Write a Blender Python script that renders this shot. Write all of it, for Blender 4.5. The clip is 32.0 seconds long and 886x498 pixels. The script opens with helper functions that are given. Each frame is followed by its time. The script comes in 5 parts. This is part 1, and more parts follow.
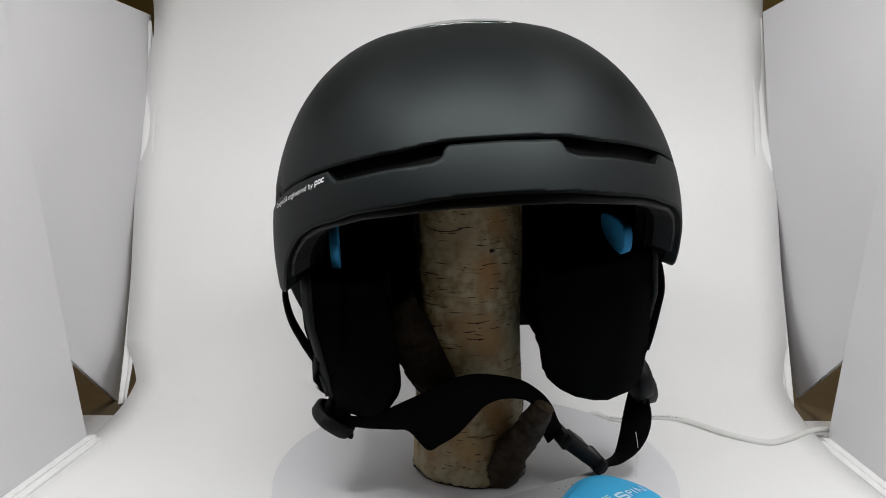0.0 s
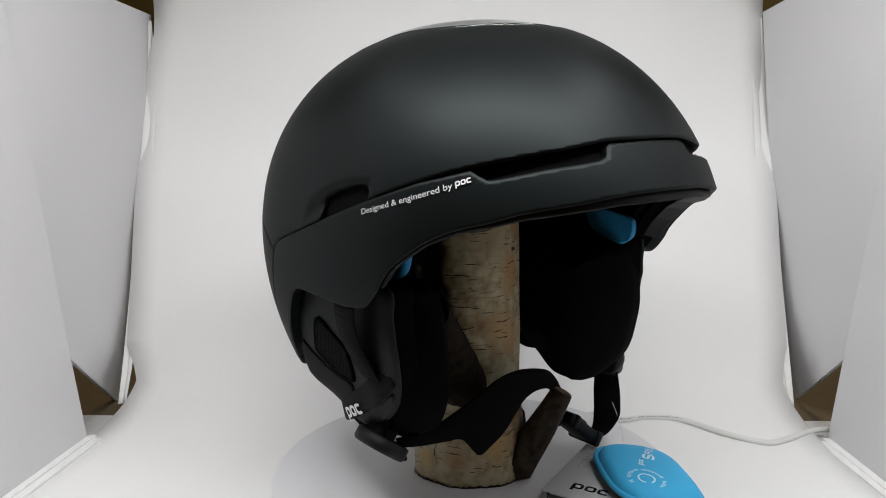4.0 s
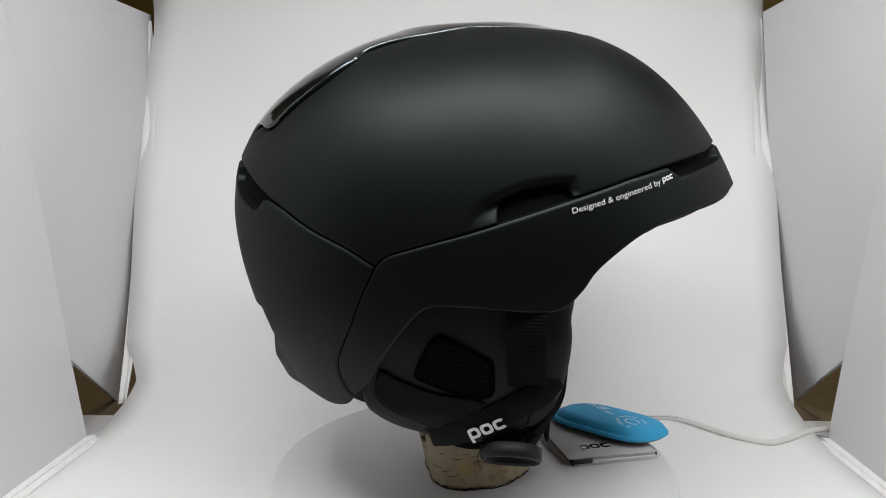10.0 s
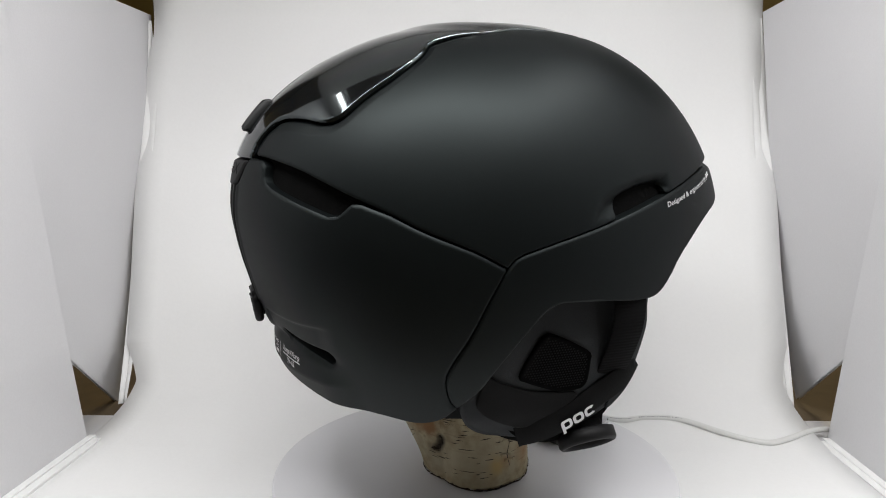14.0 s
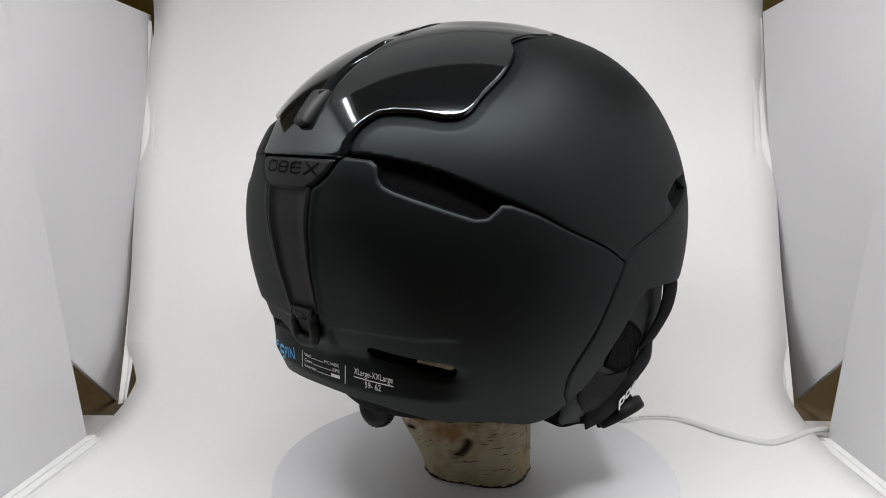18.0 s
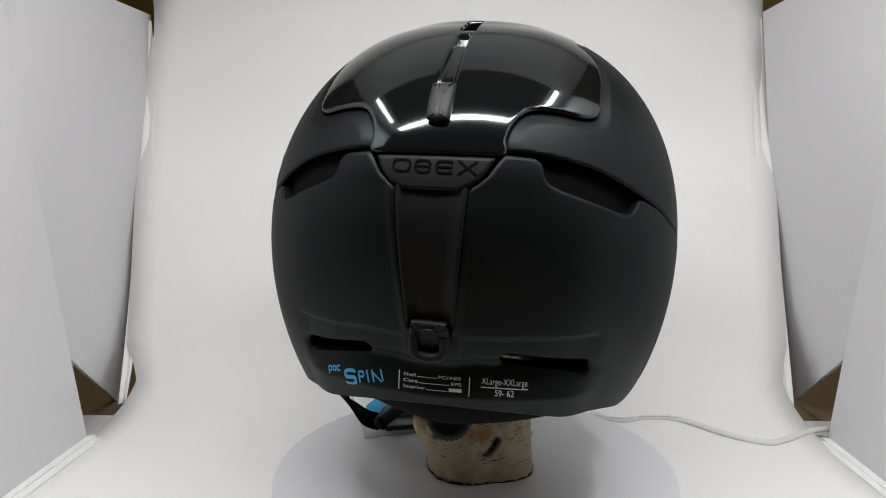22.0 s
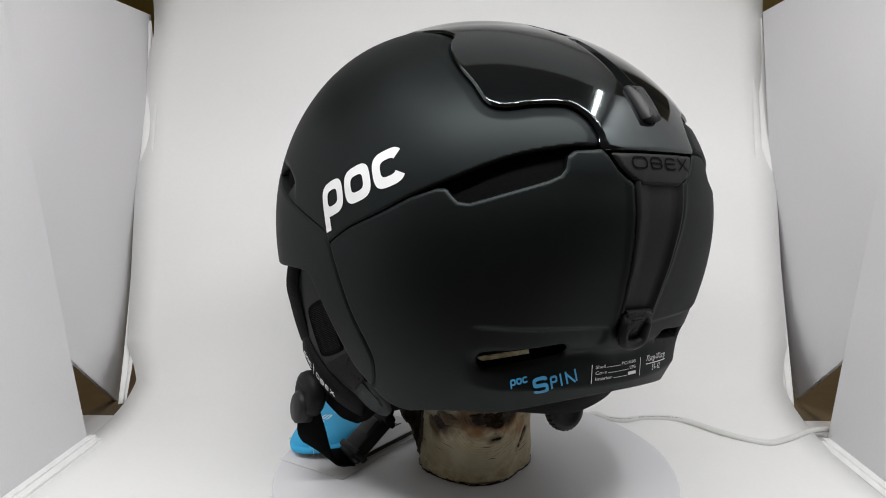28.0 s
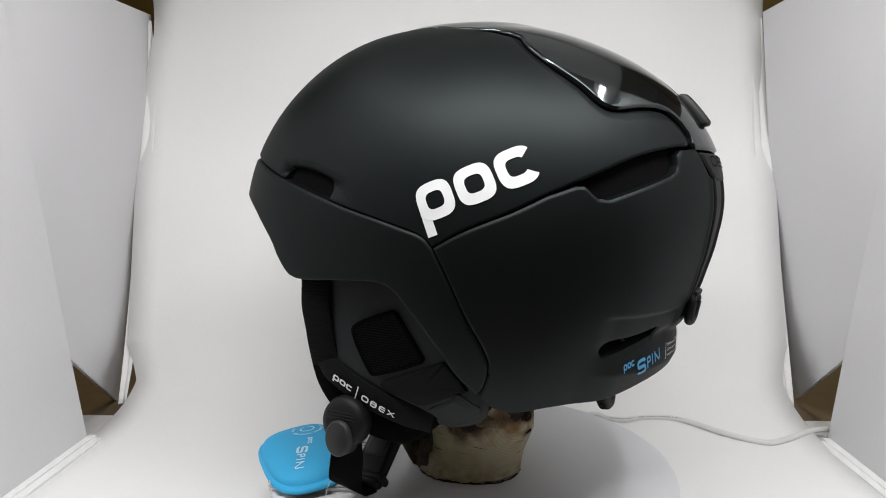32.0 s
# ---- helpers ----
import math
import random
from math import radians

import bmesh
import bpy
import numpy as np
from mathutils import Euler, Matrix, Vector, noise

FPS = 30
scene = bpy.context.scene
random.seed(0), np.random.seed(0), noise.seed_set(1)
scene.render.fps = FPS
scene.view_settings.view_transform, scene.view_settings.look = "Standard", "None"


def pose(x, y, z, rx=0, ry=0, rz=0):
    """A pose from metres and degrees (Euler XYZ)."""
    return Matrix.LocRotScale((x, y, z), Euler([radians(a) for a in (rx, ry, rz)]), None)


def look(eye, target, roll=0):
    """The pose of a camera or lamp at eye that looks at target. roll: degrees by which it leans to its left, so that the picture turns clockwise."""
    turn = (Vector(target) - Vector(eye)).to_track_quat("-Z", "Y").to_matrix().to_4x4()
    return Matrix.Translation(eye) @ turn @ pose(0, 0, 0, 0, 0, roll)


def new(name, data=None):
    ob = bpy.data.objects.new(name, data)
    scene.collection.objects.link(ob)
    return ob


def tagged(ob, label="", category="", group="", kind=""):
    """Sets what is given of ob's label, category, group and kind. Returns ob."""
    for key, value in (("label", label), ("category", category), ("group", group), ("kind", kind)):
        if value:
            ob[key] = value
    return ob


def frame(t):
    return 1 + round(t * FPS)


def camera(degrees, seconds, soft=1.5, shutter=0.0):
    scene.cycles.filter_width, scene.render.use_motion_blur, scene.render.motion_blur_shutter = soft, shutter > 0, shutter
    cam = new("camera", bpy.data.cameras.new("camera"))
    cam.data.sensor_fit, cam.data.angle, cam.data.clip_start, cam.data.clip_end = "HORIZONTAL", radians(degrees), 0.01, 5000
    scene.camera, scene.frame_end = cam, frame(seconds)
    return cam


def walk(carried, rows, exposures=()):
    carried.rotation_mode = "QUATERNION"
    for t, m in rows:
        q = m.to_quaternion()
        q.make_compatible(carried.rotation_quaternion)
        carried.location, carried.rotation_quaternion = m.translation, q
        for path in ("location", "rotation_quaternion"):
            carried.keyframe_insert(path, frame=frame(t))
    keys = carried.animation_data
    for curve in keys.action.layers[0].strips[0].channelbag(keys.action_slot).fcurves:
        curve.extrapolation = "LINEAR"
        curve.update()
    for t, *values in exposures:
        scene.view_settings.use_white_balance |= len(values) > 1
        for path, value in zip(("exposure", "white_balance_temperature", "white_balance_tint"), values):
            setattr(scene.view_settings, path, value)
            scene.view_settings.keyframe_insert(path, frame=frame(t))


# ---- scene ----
cam = camera(66.5, 32.0, soft=1.0)
EYE = Vector((0.0, -0.42, 0.199))
PAN, TILT = 0.0442, 0.1323
AIM = EYE + Vector((-math.sin(PAN) * math.cos(TILT), math.cos(PAN) * math.cos(TILT), -math.sin(TILT)))
STAND = look(EYE, AIM, -0.5)
walk(cam, [(0, STAND), (32, STAND)], exposures=[(0, -0.04), (3, -0.04), (6, -0.03), (10, -0.03), (11, 0.03), (12, 0.08), (13, 0.12), (14.5, 0.13), (18, 0.06), (22, -0.07), (25, -0.05), (28, 0.01), (30, 0.05), (32, 0.05)])

# ---- light: a dim room with an added fill, and the strips of small lamps round the opening in the tent's roof ----
world = bpy.data.worlds.new("world")
scene.world = world
world.use_nodes = True
world.node_tree.nodes["Background"].inputs[0].default_value = (0.9, 0.8, 0.6, 1)
world.node_tree.nodes["Background"].inputs[1].default_value = 0.02


def strip_lamp(name, at, length, across, power, turn):
    data = bpy.data.lights.new(name, "AREA")
    data.shape, data.size, data.size_y, data.energy = "RECTANGLE", length, across, power
    data.color = (1.0, 0.996, 0.992)
    ob = new(name, data)
    ob.matrix_world = pose(*at, 0, 0, turn)
    return ob


ROOF = 0.55
strip_lamp("lamp_front", (0.0, -0.250, ROOF - 0.012), 0.51, 0.016, 3.35, 0)
strip_lamp("lamp_side", (-0.262, -0.110, ROOF - 0.012), 0.16, 0.012, 0.22, 90)
strip_lamp("lamp_side", (0.238, -0.110, ROOF - 0.012), 0.16, 0.012, 0.48, 90)
# unseen warm fill, added behind the tent to brighten the room walls
room_fill = strip_lamp("room_fill_light", (0.2, 2.1, 2.2), 0.6, 0.4, 34.0, 0)
room_fill.data.color = (1.0, 0.85, 0.6)


# ---- materials ----
def material(name, colour, rough=0.5, metal=0.0, bump=0.0, scale=200.0, vary=0.15, coarse=12.0, spec=0.5, coat=0.0, tint=(1, 1, 1)):
    """A surface with fine grain, broad variation and relief; lengths in metres."""
    m = bpy.data.materials.new(name)
    m.use_nodes = True
    nt = m.node_tree
    b = nt.nodes["Principled BSDF"]
    tc = nt.nodes.new("ShaderNodeTexCoord")
    fine, broad = nt.nodes.new("ShaderNodeTexNoise"), nt.nodes.new("ShaderNodeTexNoise")
    fine.inputs["Scale"].default_value, broad.inputs["Scale"].default_value = scale, coarse
    fine.inputs["Detail"].default_value, broad.inputs["Detail"].default_value = 4, 5
    nt.links.new(tc.outputs["Object"], fine.inputs["Vector"])
    nt.links.new(tc.outputs["Object"], broad.inputs["Vector"])
    add = nt.nodes.new("ShaderNodeMath")
    add.operation = "MULTIPLY_ADD"
    add.inputs[1].default_value = 0.5
    nt.links.new(fine.outputs["Fac"], add.inputs[0])
    half = nt.nodes.new("ShaderNodeMath")
    half.operation = "MULTIPLY"
    half.inputs[1].default_value = 0.5
    nt.links.new(broad.outputs["Fac"], half.inputs[0])
    nt.links.new(half.outputs[0], add.inputs[2])
    ramp = nt.nodes.new("ShaderNodeValToRGB")
    lo = [max(c * (1 - vary), 0) for c in colour]
    hi = [min(c * (1 + vary), 1) for c in colour]
    ramp.color_ramp.elements[0].position, ramp.color_ramp.elements[0].color = 0.3, (*lo, 1)
    ramp.color_ramp.elements[1].position, ramp.color_ramp.elements[1].color = 0.7, (*hi, 1)
    nt.links.new(add.outputs[0], ramp.inputs[0])
    nt.links.new(ramp.outputs[0], b.inputs["Base Color"])
    b.inputs["Roughness"].default_value, b.inputs["Metallic"].default_value = rough, metal
    b.inputs["Specular IOR Level"].default_value = spec
    b.inputs["Coat Weight"].default_value = coat
    if bump:
        bp = nt.nodes.new("ShaderNodeBump")
        bp.inputs["Strength"].default_value, bp.inputs["Distance"].default_value = bump, 0.0006
        nt.links.new(fine.outputs["Fac"], bp.inputs["Height"])
        nt.links.new(bp.outputs[0], b.inputs["Normal"])
    b.inputs["Specular Tint"].default_value = (*tint, 1)
    return m


# dirty and torn places on the bark: (turn, height, radius, softness, colour); those marked so are stripped of bark
FOOT_TURN = (-180, -155, -130, -113, -98, -80, -60, -30, -5, 20, 60, 80, 100, 120, 140, 160)
FOOT_WIDE = (0.0325, 0.0308, 0.0352, 0.0370, 0.0360, 0.0338, 0.0326, 0.0322, 0.0345, 0.0360, 0.0362, 0.0345, 0.0330, 0.0334, 0.0347, 0.0344)


TRUNK_TURN = (-180, -95, -45, -10, 10, 28, 55, 75, 100, 140)
TRUNK_WIDE = (0.0350, 0.0345, 0.0340, 0.0318, 0.0294, 0.0280, 0.0304, 0.0322, 0.0340, 0.0352)


def log_form(turn, z):
    """The log's radius, smooth: an uneven foot, a trunk, and a burl that stands out on one side; turn in degrees."""
    near = math.exp(-(z / 0.032) ** 2)
    r = float(np.interp(turn, TRUNK_TURN, TRUNK_WIDE, period=360)) * (1 - near) + float(np.interp(turn, FOOT_TURN, FOOT_WIDE, period=360)) * near
    off = (turn - 149 + 180) % 360 - 180
    up = min(1.0, max(0.0, z / 0.034))
    fade = min(1.0, max(0.0, (0.085 - z) / 0.040))
    return r + 0.0150 * math.exp(-(off / 36) ** 2) * up ** 1.3 * fade * fade * (3 - 2 * fade)


def at_log(turn, z):
    r = log_form(turn, z)
    return (r * math.cos(radians(turn)), r * math.sin(radians(turn)), z)


BROWN, TAN, ORANGE, PALE = (0.030, 0.019, 0.010), (0.25, 0.175, 0.09), (0.29, 0.15, 0.055), (0.40, 0.355, 0.245)
PEELED = [(-92, 0.100, 0.0150), (-84, 0.086, 0.0120), (-97, 0.078, 0.014), (-102, 0.110, 0.018), (-94, 0.122, 0.0150),
          (-92, 0.140, 0.0135), (-92, 0.158, 0.0130), (-92, 0.178, 0.0140)]
STAINS = [(20, 0.128, 0.004, 0.008, ORANGE), (34, 0.154, 0.004, 0.008, ORANGE), (-10, 0.099, 0.008, 0.009, TAN), (17, 0.0945, 0.006, 0.009, ORANGE), (12, 0.170, 0.004, 0.006, TAN),
          (-40, 0.030, 0.007, 0.010, TAN), (-55, 0.018, 0.004, 0.008, ORANGE), (-20, 0.150, 0.008, 0.012, TAN),
          (160, 0.020, 0.013, 0.008, PALE), (130, 0.022, 0.012, 0.008, PALE), (100, 0.020, 0.010, 0.010, (0.30, 0.255, 0.15)), (-130, 0.018, 0.014, 0.010, PALE), (-165, 0.012, 0.010, 0.008, PALE), (-95, 0.018, 0.012, 0.010, PALE),
          (-84, 0.016, 0.0030, 0.0015, ORANGE), (-80, 0.037, 0.0025, 0.0015, ORANGE),
          (78, 0.028, 0.0090, 0.006, (0.25, 0.225, 0.12)), (38, 0.026, 0.0050, 0.003, BROWN), (48, 0.013, 0.0085, 0.003, BROWN), (60, 0.020, 0.0090, 0.004, BROWN), (17.5, 0.1435, 0.0008, 0.001, BROWN)]
WARM, SAND = (0.36, 0.20, 0.075), (0.34, 0.215, 0.095)
STAINS += [(11, 0.132, 0.0070, 0.005, WARM), (11, 0.121, 0.0060, 0.005, WARM), (23, 0.161, 0.0060, 0.006, WARM), (15, 0.088, 0.0110, 0.008, SAND), (-6, 0.096, 0.0080, 0.006, SAND),
           (24, 0.044, 0.0090, 0.007, WARM), (-12, 0.026, 0.0090, 0.008, (0.40, 0.26, 0.11)), (-30, 0.099, 0.0040, 0.003, (0.17, 0.09, 0.035)), (-92, 0.014, 0.0060, 0.003, (0.45, 0.33, 0.14))]
# the burl: a mottled brown side, a torn hollow with a rust edge, a blot, and a dark hooked band
RUST, UMBER, DARK = (0.22, 0.11, 0.038), (0.052, 0.028, 0.013), (0.020, 0.011, 0.006)
HOLLOW = [(138, 0.0470, 0.0030), (145, 0.0470, 0.0042), (152, 0.0463, 0.0055), (160, 0.0458, 0.0060), (168, 0.0462, 0.0055), (176, 0.0470, 0.0045)]
STAINS += [(a, z, r + 0.0022, 0.0012, RUST) for a, z, r in HOLLOW] + [(a, z, r, 0.0006, DARK) for a, z, r in HOLLOW]
STAINS += [(a, z, r, 0.0022, UMBER) for a, z, r in ((97, 0.0360, 0.0042), (106, 0.0365, 0.0052), (114, 0.0390, 0.0058), (122, 0.0425, 0.0062), (105, 0.0305, 0.0028), (121, 0.0365, 0.0028), (130, 0.0465, 0.0045))]
STAINS += [(a, z, r, 0.0010, DARK) for a, z, r in ((98, 0.0375, 0.0014), (110, 0.0420, 0.0022), (118, 0.0380, 0.0012), (103, 0.0325, 0.0010))]
STAINS += [(-178, 0.0350, 0.0050, 0.0025, RUST), (-167, 0.0345, 0.0058, 0.0025, RUST), (141, 0.0390, 0.0022, 0.0012, RUST), (146, 0.0400, 0.0016, 0.0010, RUST)]
STAINS += [(a, z, r, 0.0005, DARK) for a, z, r in ((156.5, 0.0349, 0.0014), (160.5, 0.0352, 0.0013), (164, 0.0354, 0.0008), (-153, 0.0290, 0.0018), (-154.5, 0.0258, 0.0016), (-157.5, 0.0230, 0.0016), (-162, 0.0209, 0.0015), (-168, 0.0192, 0.0011), (-179, 0.0286, 0.0009), (-174, 0.0266, 0.0008))]
PITS = [(157, 0.0468, 0.0060), (170, 0.0465, 0.0055), (-154, 0.0265, 0.0020), (-160, 0.0215, 0.0016)]
STAINS += [(a, z, r + 0.0035, 0.0022, BROWN) for a, z, r in PEELED]


PEEL_POINTS = [(np.array(at_log(a, z)), r) for a, z, r in PEELED + PITS]


def log_radius(a, z):
    n = noise.noise(Vector((math.cos(a) * 1.4, math.sin(a) * 1.4, z * 14))) * 0.0016 + noise.noise(Vector((math.cos(a) * 4, math.sin(a) * 4, z * 60))) * 0.0006
    # the torn-off places lie a bark's thickness deeper
    form = log_form(math.degrees(a), z)
    p = np.array((form * math.cos(a), form * math.sin(a), z))
    rag = noise.noise(Vector((p[0] * 210, p[1] * 210, p[2] * 210))) * 0.0020
    cut = min(float(np.linalg.norm(p - q)) - r for q, r in PEEL_POINTS) + rag
    return form + n - 0.0019 * min(1.0, max(0.0, 0.5 - cut / 0.0016))


def on_bark(turn, z):
    r = log_radius(radians(turn), z)
    return (r * math.cos(radians(turn)), r * math.sin(radians(turn)), z)


def bark_material():
    m = material("birch_bark", (0.42, 0.325, 0.20), 0.75, bump=1.0, scale=190, vary=0.25, coarse=38)
    nt = m.node_tree
    b = nt.nodes["Principled BSDF"]
    base = b.inputs["Base Color"].links[0].from_socket
    tones = base.node.color_ramp.elements
    tones[0].position, tones[0].color = 0.38, (0.20, 0.142, 0.068, 1)
    tones[1].position, tones[1].color = 0.57, (0.42, 0.365, 0.235, 1)
    tc = nt.nodes.new("ShaderNodeTexCoord")
    mp = nt.nodes.new("ShaderNodeMapping")
    mp.inputs["Scale"].default_value = (1, 1, 9)
    nt.links.new(tc.outputs["Object"], mp.inputs[0])
    streak = nt.nodes.new("ShaderNodeTexNoise")
    streak.inputs["Scale"].default_value, streak.inputs["Detail"].default_value = 45, 6
    nt.links.new(mp.outputs[0], streak.inputs["Vector"])
    r1 = nt.nodes.new("ShaderNodeValToRGB")
    r1.color_ramp.elements[0].position, r1.color_ramp.elements[1].position = 0.60, 0.78
    nt.links.new(streak.outputs["Fac"], r1.inputs[0])
    mix = nt.nodes.new("ShaderNodeMix")
    mix.data_type = "RGBA"
    nt.links.new(r1.outputs[0], mix.inputs[0])
    nt.links.new(base, mix.inputs[6])
    mix.inputs[7].default_value = (0.18, 0.115, 0.06, 1)
    patch = nt.nodes.new("ShaderNodeTexNoise")
    patch.inputs["Scale"].default_value, patch.inputs["Detail"].default_value = 16, 7
    nt.links.new(tc.outputs["Object"], patch.inputs["Vector"])
    rough = nt.nodes.new("ShaderNodeTexNoise")
    rough.inputs["Scale"].default_value, rough.inputs["Detail"].default_value = 70, 8
    nt.links.new(tc.outputs["Object"], rough.inputs["Vector"])
    r2 = nt.nodes.new("ShaderNodeValToRGB")
    r2.color_ramp.elements[0].position, r2.color_ramp.elements[1].position = 0.68, 0.76
    nt.links.new(patch.outputs["Fac"], r2.inputs[0])
    mix2 = nt.nodes.new("ShaderNodeMix")
    mix2.data_type = "RGBA"
    nt.links.new(r2.outputs[0], mix2.inputs[0])
    nt.links.new(mix.outputs[2], mix2.inputs[6])
    mix2.inputs[7].default_value = (0.10, 0.055, 0.025, 1)
    last = mix2.outputs[2]
    for turn, high, size, soft, colour in STAINS:
        dist, wob, ramp = nt.nodes.new("ShaderNodeVectorMath"), nt.nodes.new("ShaderNodeMath"), nt.nodes.new("ShaderNodeValToRGB")
        dist.operation, wob.operation = "DISTANCE", "MULTIPLY_ADD"
        dist.inputs[1].default_value = on_bark(turn, high)
        nt.links.new(tc.outputs["Object"], dist.inputs[0])
        wobble = min(0.020, 0.003 + 2.4 * size)
        wob.inputs[1].default_value = wobble
        nt.links.new(rough.outputs["Fac"], wob.inputs[0])
        nt.links.new(dist.outputs["Value"], wob.inputs[2])
        ramp.color_ramp.elements[0].position, ramp.color_ramp.elements[1].position = max(0.0, size + 0.47 * wobble - soft), size + 0.47 * wobble + soft
        ramp.color_ramp.elements[0].color, ramp.color_ramp.elements[1].color = (1, 1, 1, 1), (0, 0, 0, 1)
        nt.links.new(wob.outputs[0], ramp.inputs[0])
        stain = nt.nodes.new("ShaderNodeMix")
        stain.data_type = "RGBA"
        nt.links.new(ramp.outputs[0], stain.inputs[0])
        nt.links.new(last, stain.inputs[6])
        stain.inputs[7].default_value = (*colour, 1)
        last = stain.outputs[2]
    # the swirl of growth rings where the bark is off
    dist, wob, wave, ramp, keep = (nt.nodes.new("ShaderNodeVectorMath"), nt.nodes.new("ShaderNodeMath"), nt.nodes.new("ShaderNodeMath"), nt.nodes.new("ShaderNodeValToRGB"), nt.nodes.new("ShaderNodeValToRGB"))
    dist.operation, wob.operation, wave.operation = "DISTANCE", "MULTIPLY_ADD", "SINE"
    dist.inputs[1].default_value = at_log(150, 0.048)
    nt.links.new(tc.outputs["Object"], dist.inputs[0])
    far = nt.nodes.new("ShaderNodeMath")
    far.operation = "MULTIPLY"
    far.inputs[1].default_value = 2600
    nt.links.new(dist.outputs["Value"], far.inputs[0])
    wob.inputs[1].default_value = 70
    nt.links.new(patch.outputs["Fac"], wob.inputs[0])
    nt.links.new(far.outputs[0], wob.inputs[2])
    nt.links.new(wob.outputs[0], wave.inputs[0])
    ramp.color_ramp.elements[0].position, ramp.color_ramp.elements[1].position = 0.55, 0.98
    ramp.color_ramp.elements[1].color = (0.34, 0.34, 0.34, 1)
    nt.links.new(wave.outputs[0], ramp.inputs[0])
    keep.color_ramp.elements[0].position, keep.color_ramp.elements[0].color = 0.024, (1, 1, 1, 1)
    keep.color_ramp.elements[1].position, keep.color_ramp.elements[1].color = 0.034, (0, 0, 0, 1)
    nt.links.new(dist.outputs["Value"], keep.inputs[0])
    both = nt.nodes.new("ShaderNodeMath")
    both.operation = "MULTIPLY"
    nt.links.new(ramp.outputs[0], both.inputs[0])
    nt.links.new(keep.outputs[0], both.inputs[1])
    rings = nt.nodes.new("ShaderNodeMix")
    rings.data_type = "RGBA"
    nt.links.new(both.outputs[0], rings.inputs[0])
    nt.links.new(last, rings.inputs[6])
    rings.inputs[7].default_value = (0.17, 0.115, 0.06, 1)
    nt.links.new(rings.outputs[2], b.inputs["Base Color"])
    return m


def webbing_material():
    """Black woven tape, ribbed across."""
    m = material("webbing", (0.0038, 0.0038, 0.0042), 0.9, vary=0.3, scale=900, spec=0.12)
    nt = m.node_tree
    b = nt.nodes["Principled BSDF"]
    tc, wave, bp = nt.nodes.new("ShaderNodeTexCoord"), nt.nodes.new("ShaderNodeTexWave"), nt.nodes.new("ShaderNodeBump")
    wave.bands_direction = "Z"
    wave.inputs["Scale"].default_value = 180
    bp.inputs["Strength"].default_value, bp.inputs["Distance"].default_value = 0.35, 0.0005
    nt.links.new(tc.outputs["Object"], wave.inputs["Vector"])
    nt.links.new(wave.outputs["Fac"], bp.inputs["Height"])
    nt.links.new(bp.outputs[0], b.inputs["Normal"])
    return m


MATTE = material("matte_black_plastic", (0.0020, 0.0027, 0.0029), 0.48, bump=0.05, scale=1500, vary=0.08, spec=0.25, tint=(0.86, 1.0, 1.0))
# the dull paint loses its gloss towards a slanting view
MATTE_NODES = MATTE.node_tree.nodes
slant, fade = MATTE_NODES.new("ShaderNodeLayerWeight"), MATTE_NODES.new("ShaderNodeMapRange")
slant.inputs["Blend"].default_value = 0.4
fade.inputs["To Min"].default_value, fade.inputs["To Max"].default_value = 0.23, 0.06
MATTE.node_tree.links.new(slant.outputs["Facing"], fade.inputs["Value"])
MATTE.node_tree.links.new(fade.outputs[0], MATTE_NODES["Principled BSDF"].inputs["Specular IOR Level"])
GLOSS = material("gloss_black_plastic", (0.004, 0.0045, 0.005), 0.075, vary=0.05, spec=0.68, tint=(0.86, 1.0, 1.0))
RUBBER = material("black_rubber", (0.006, 0.006, 0.0065), 0.55, bump=0.1, scale=900, vary=0.1, spec=0.22)
LINER = material("black_foam", (0.0028, 0.0028, 0.0028), 0.9, bump=0.5, scale=600, vary=0.3, spec=0.07)
FLEECE = material("black_fleece", (0.0035, 0.0035, 0.0035), 0.95, bump=0.6, scale=700, vary=0.3, spec=0.03)
EARCLOTH = material("charcoal_cloth", (0.0078, 0.0100, 0.0118), 0.7, bump=0.3, scale=1300, vary=0.15, spec=0.3)
EARDARK = material("black_cloth", (0.0035, 0.0035, 0.0038), 0.75, bump=0.3, scale=1300, vary=0.2, spec=0.15)
GRILLE = material("black_mesh", (0.0012, 0.0012, 0.0013), 0.9, vary=0.2, spec=0.05)
WEBBING = webbing_material()
STRAP = material("black_strap", (0.0032, 0.0032, 0.0034), 0.9, bump=0.3, scale=1400, vary=0.25, spec=0.06)
PRINT = material("white_print", (0.78, 0.79, 0.80), 0.5, vary=0.03)
PRINTBLUE = material("blue_print", (0.06, 0.33, 0.62), 0.5, vary=0.03)
GREYPLASTIC = material("grey_plastic", (0.018, 0.0185, 0.019), 0.5, vary=0.08, spec=0.3)
PALEGREY = material("pale_grey_plastic", (0.30, 0.30, 0.30), 0.4, vary=0.08)
BLUE = material("blue_neoprene", (0.035, 0.40, 0.72), 0.75, bump=0.25, scale=1500, vary=0.06)
# the pad's blue again, darkened to carry the shade under the brim
BLUESHADED = material("blue_neoprene_shaded", (0.015, 0.235, 0.50), 0.8, bump=0.25, scale=1500, vary=0.06)
BLUEPRINT = material("pale_blue_print", (0.55, 0.78, 0.92), 0.5, vary=0.03)
BARK = bark_material()
SLIT = material("bark_slit", (0.022, 0.013, 0.008), 0.9, vary=0.3)
SCAR = material("dark_bark", (0.030, 0.020, 0.011), 0.85, bump=1.0, scale=220, vary=0.85, coarse=90)
BURL = material("brown_bark", (0.013, 0.0085, 0.0045), 0.9, bump=1.0, scale=260, vary=0.75, coarse=70, spec=0.2)
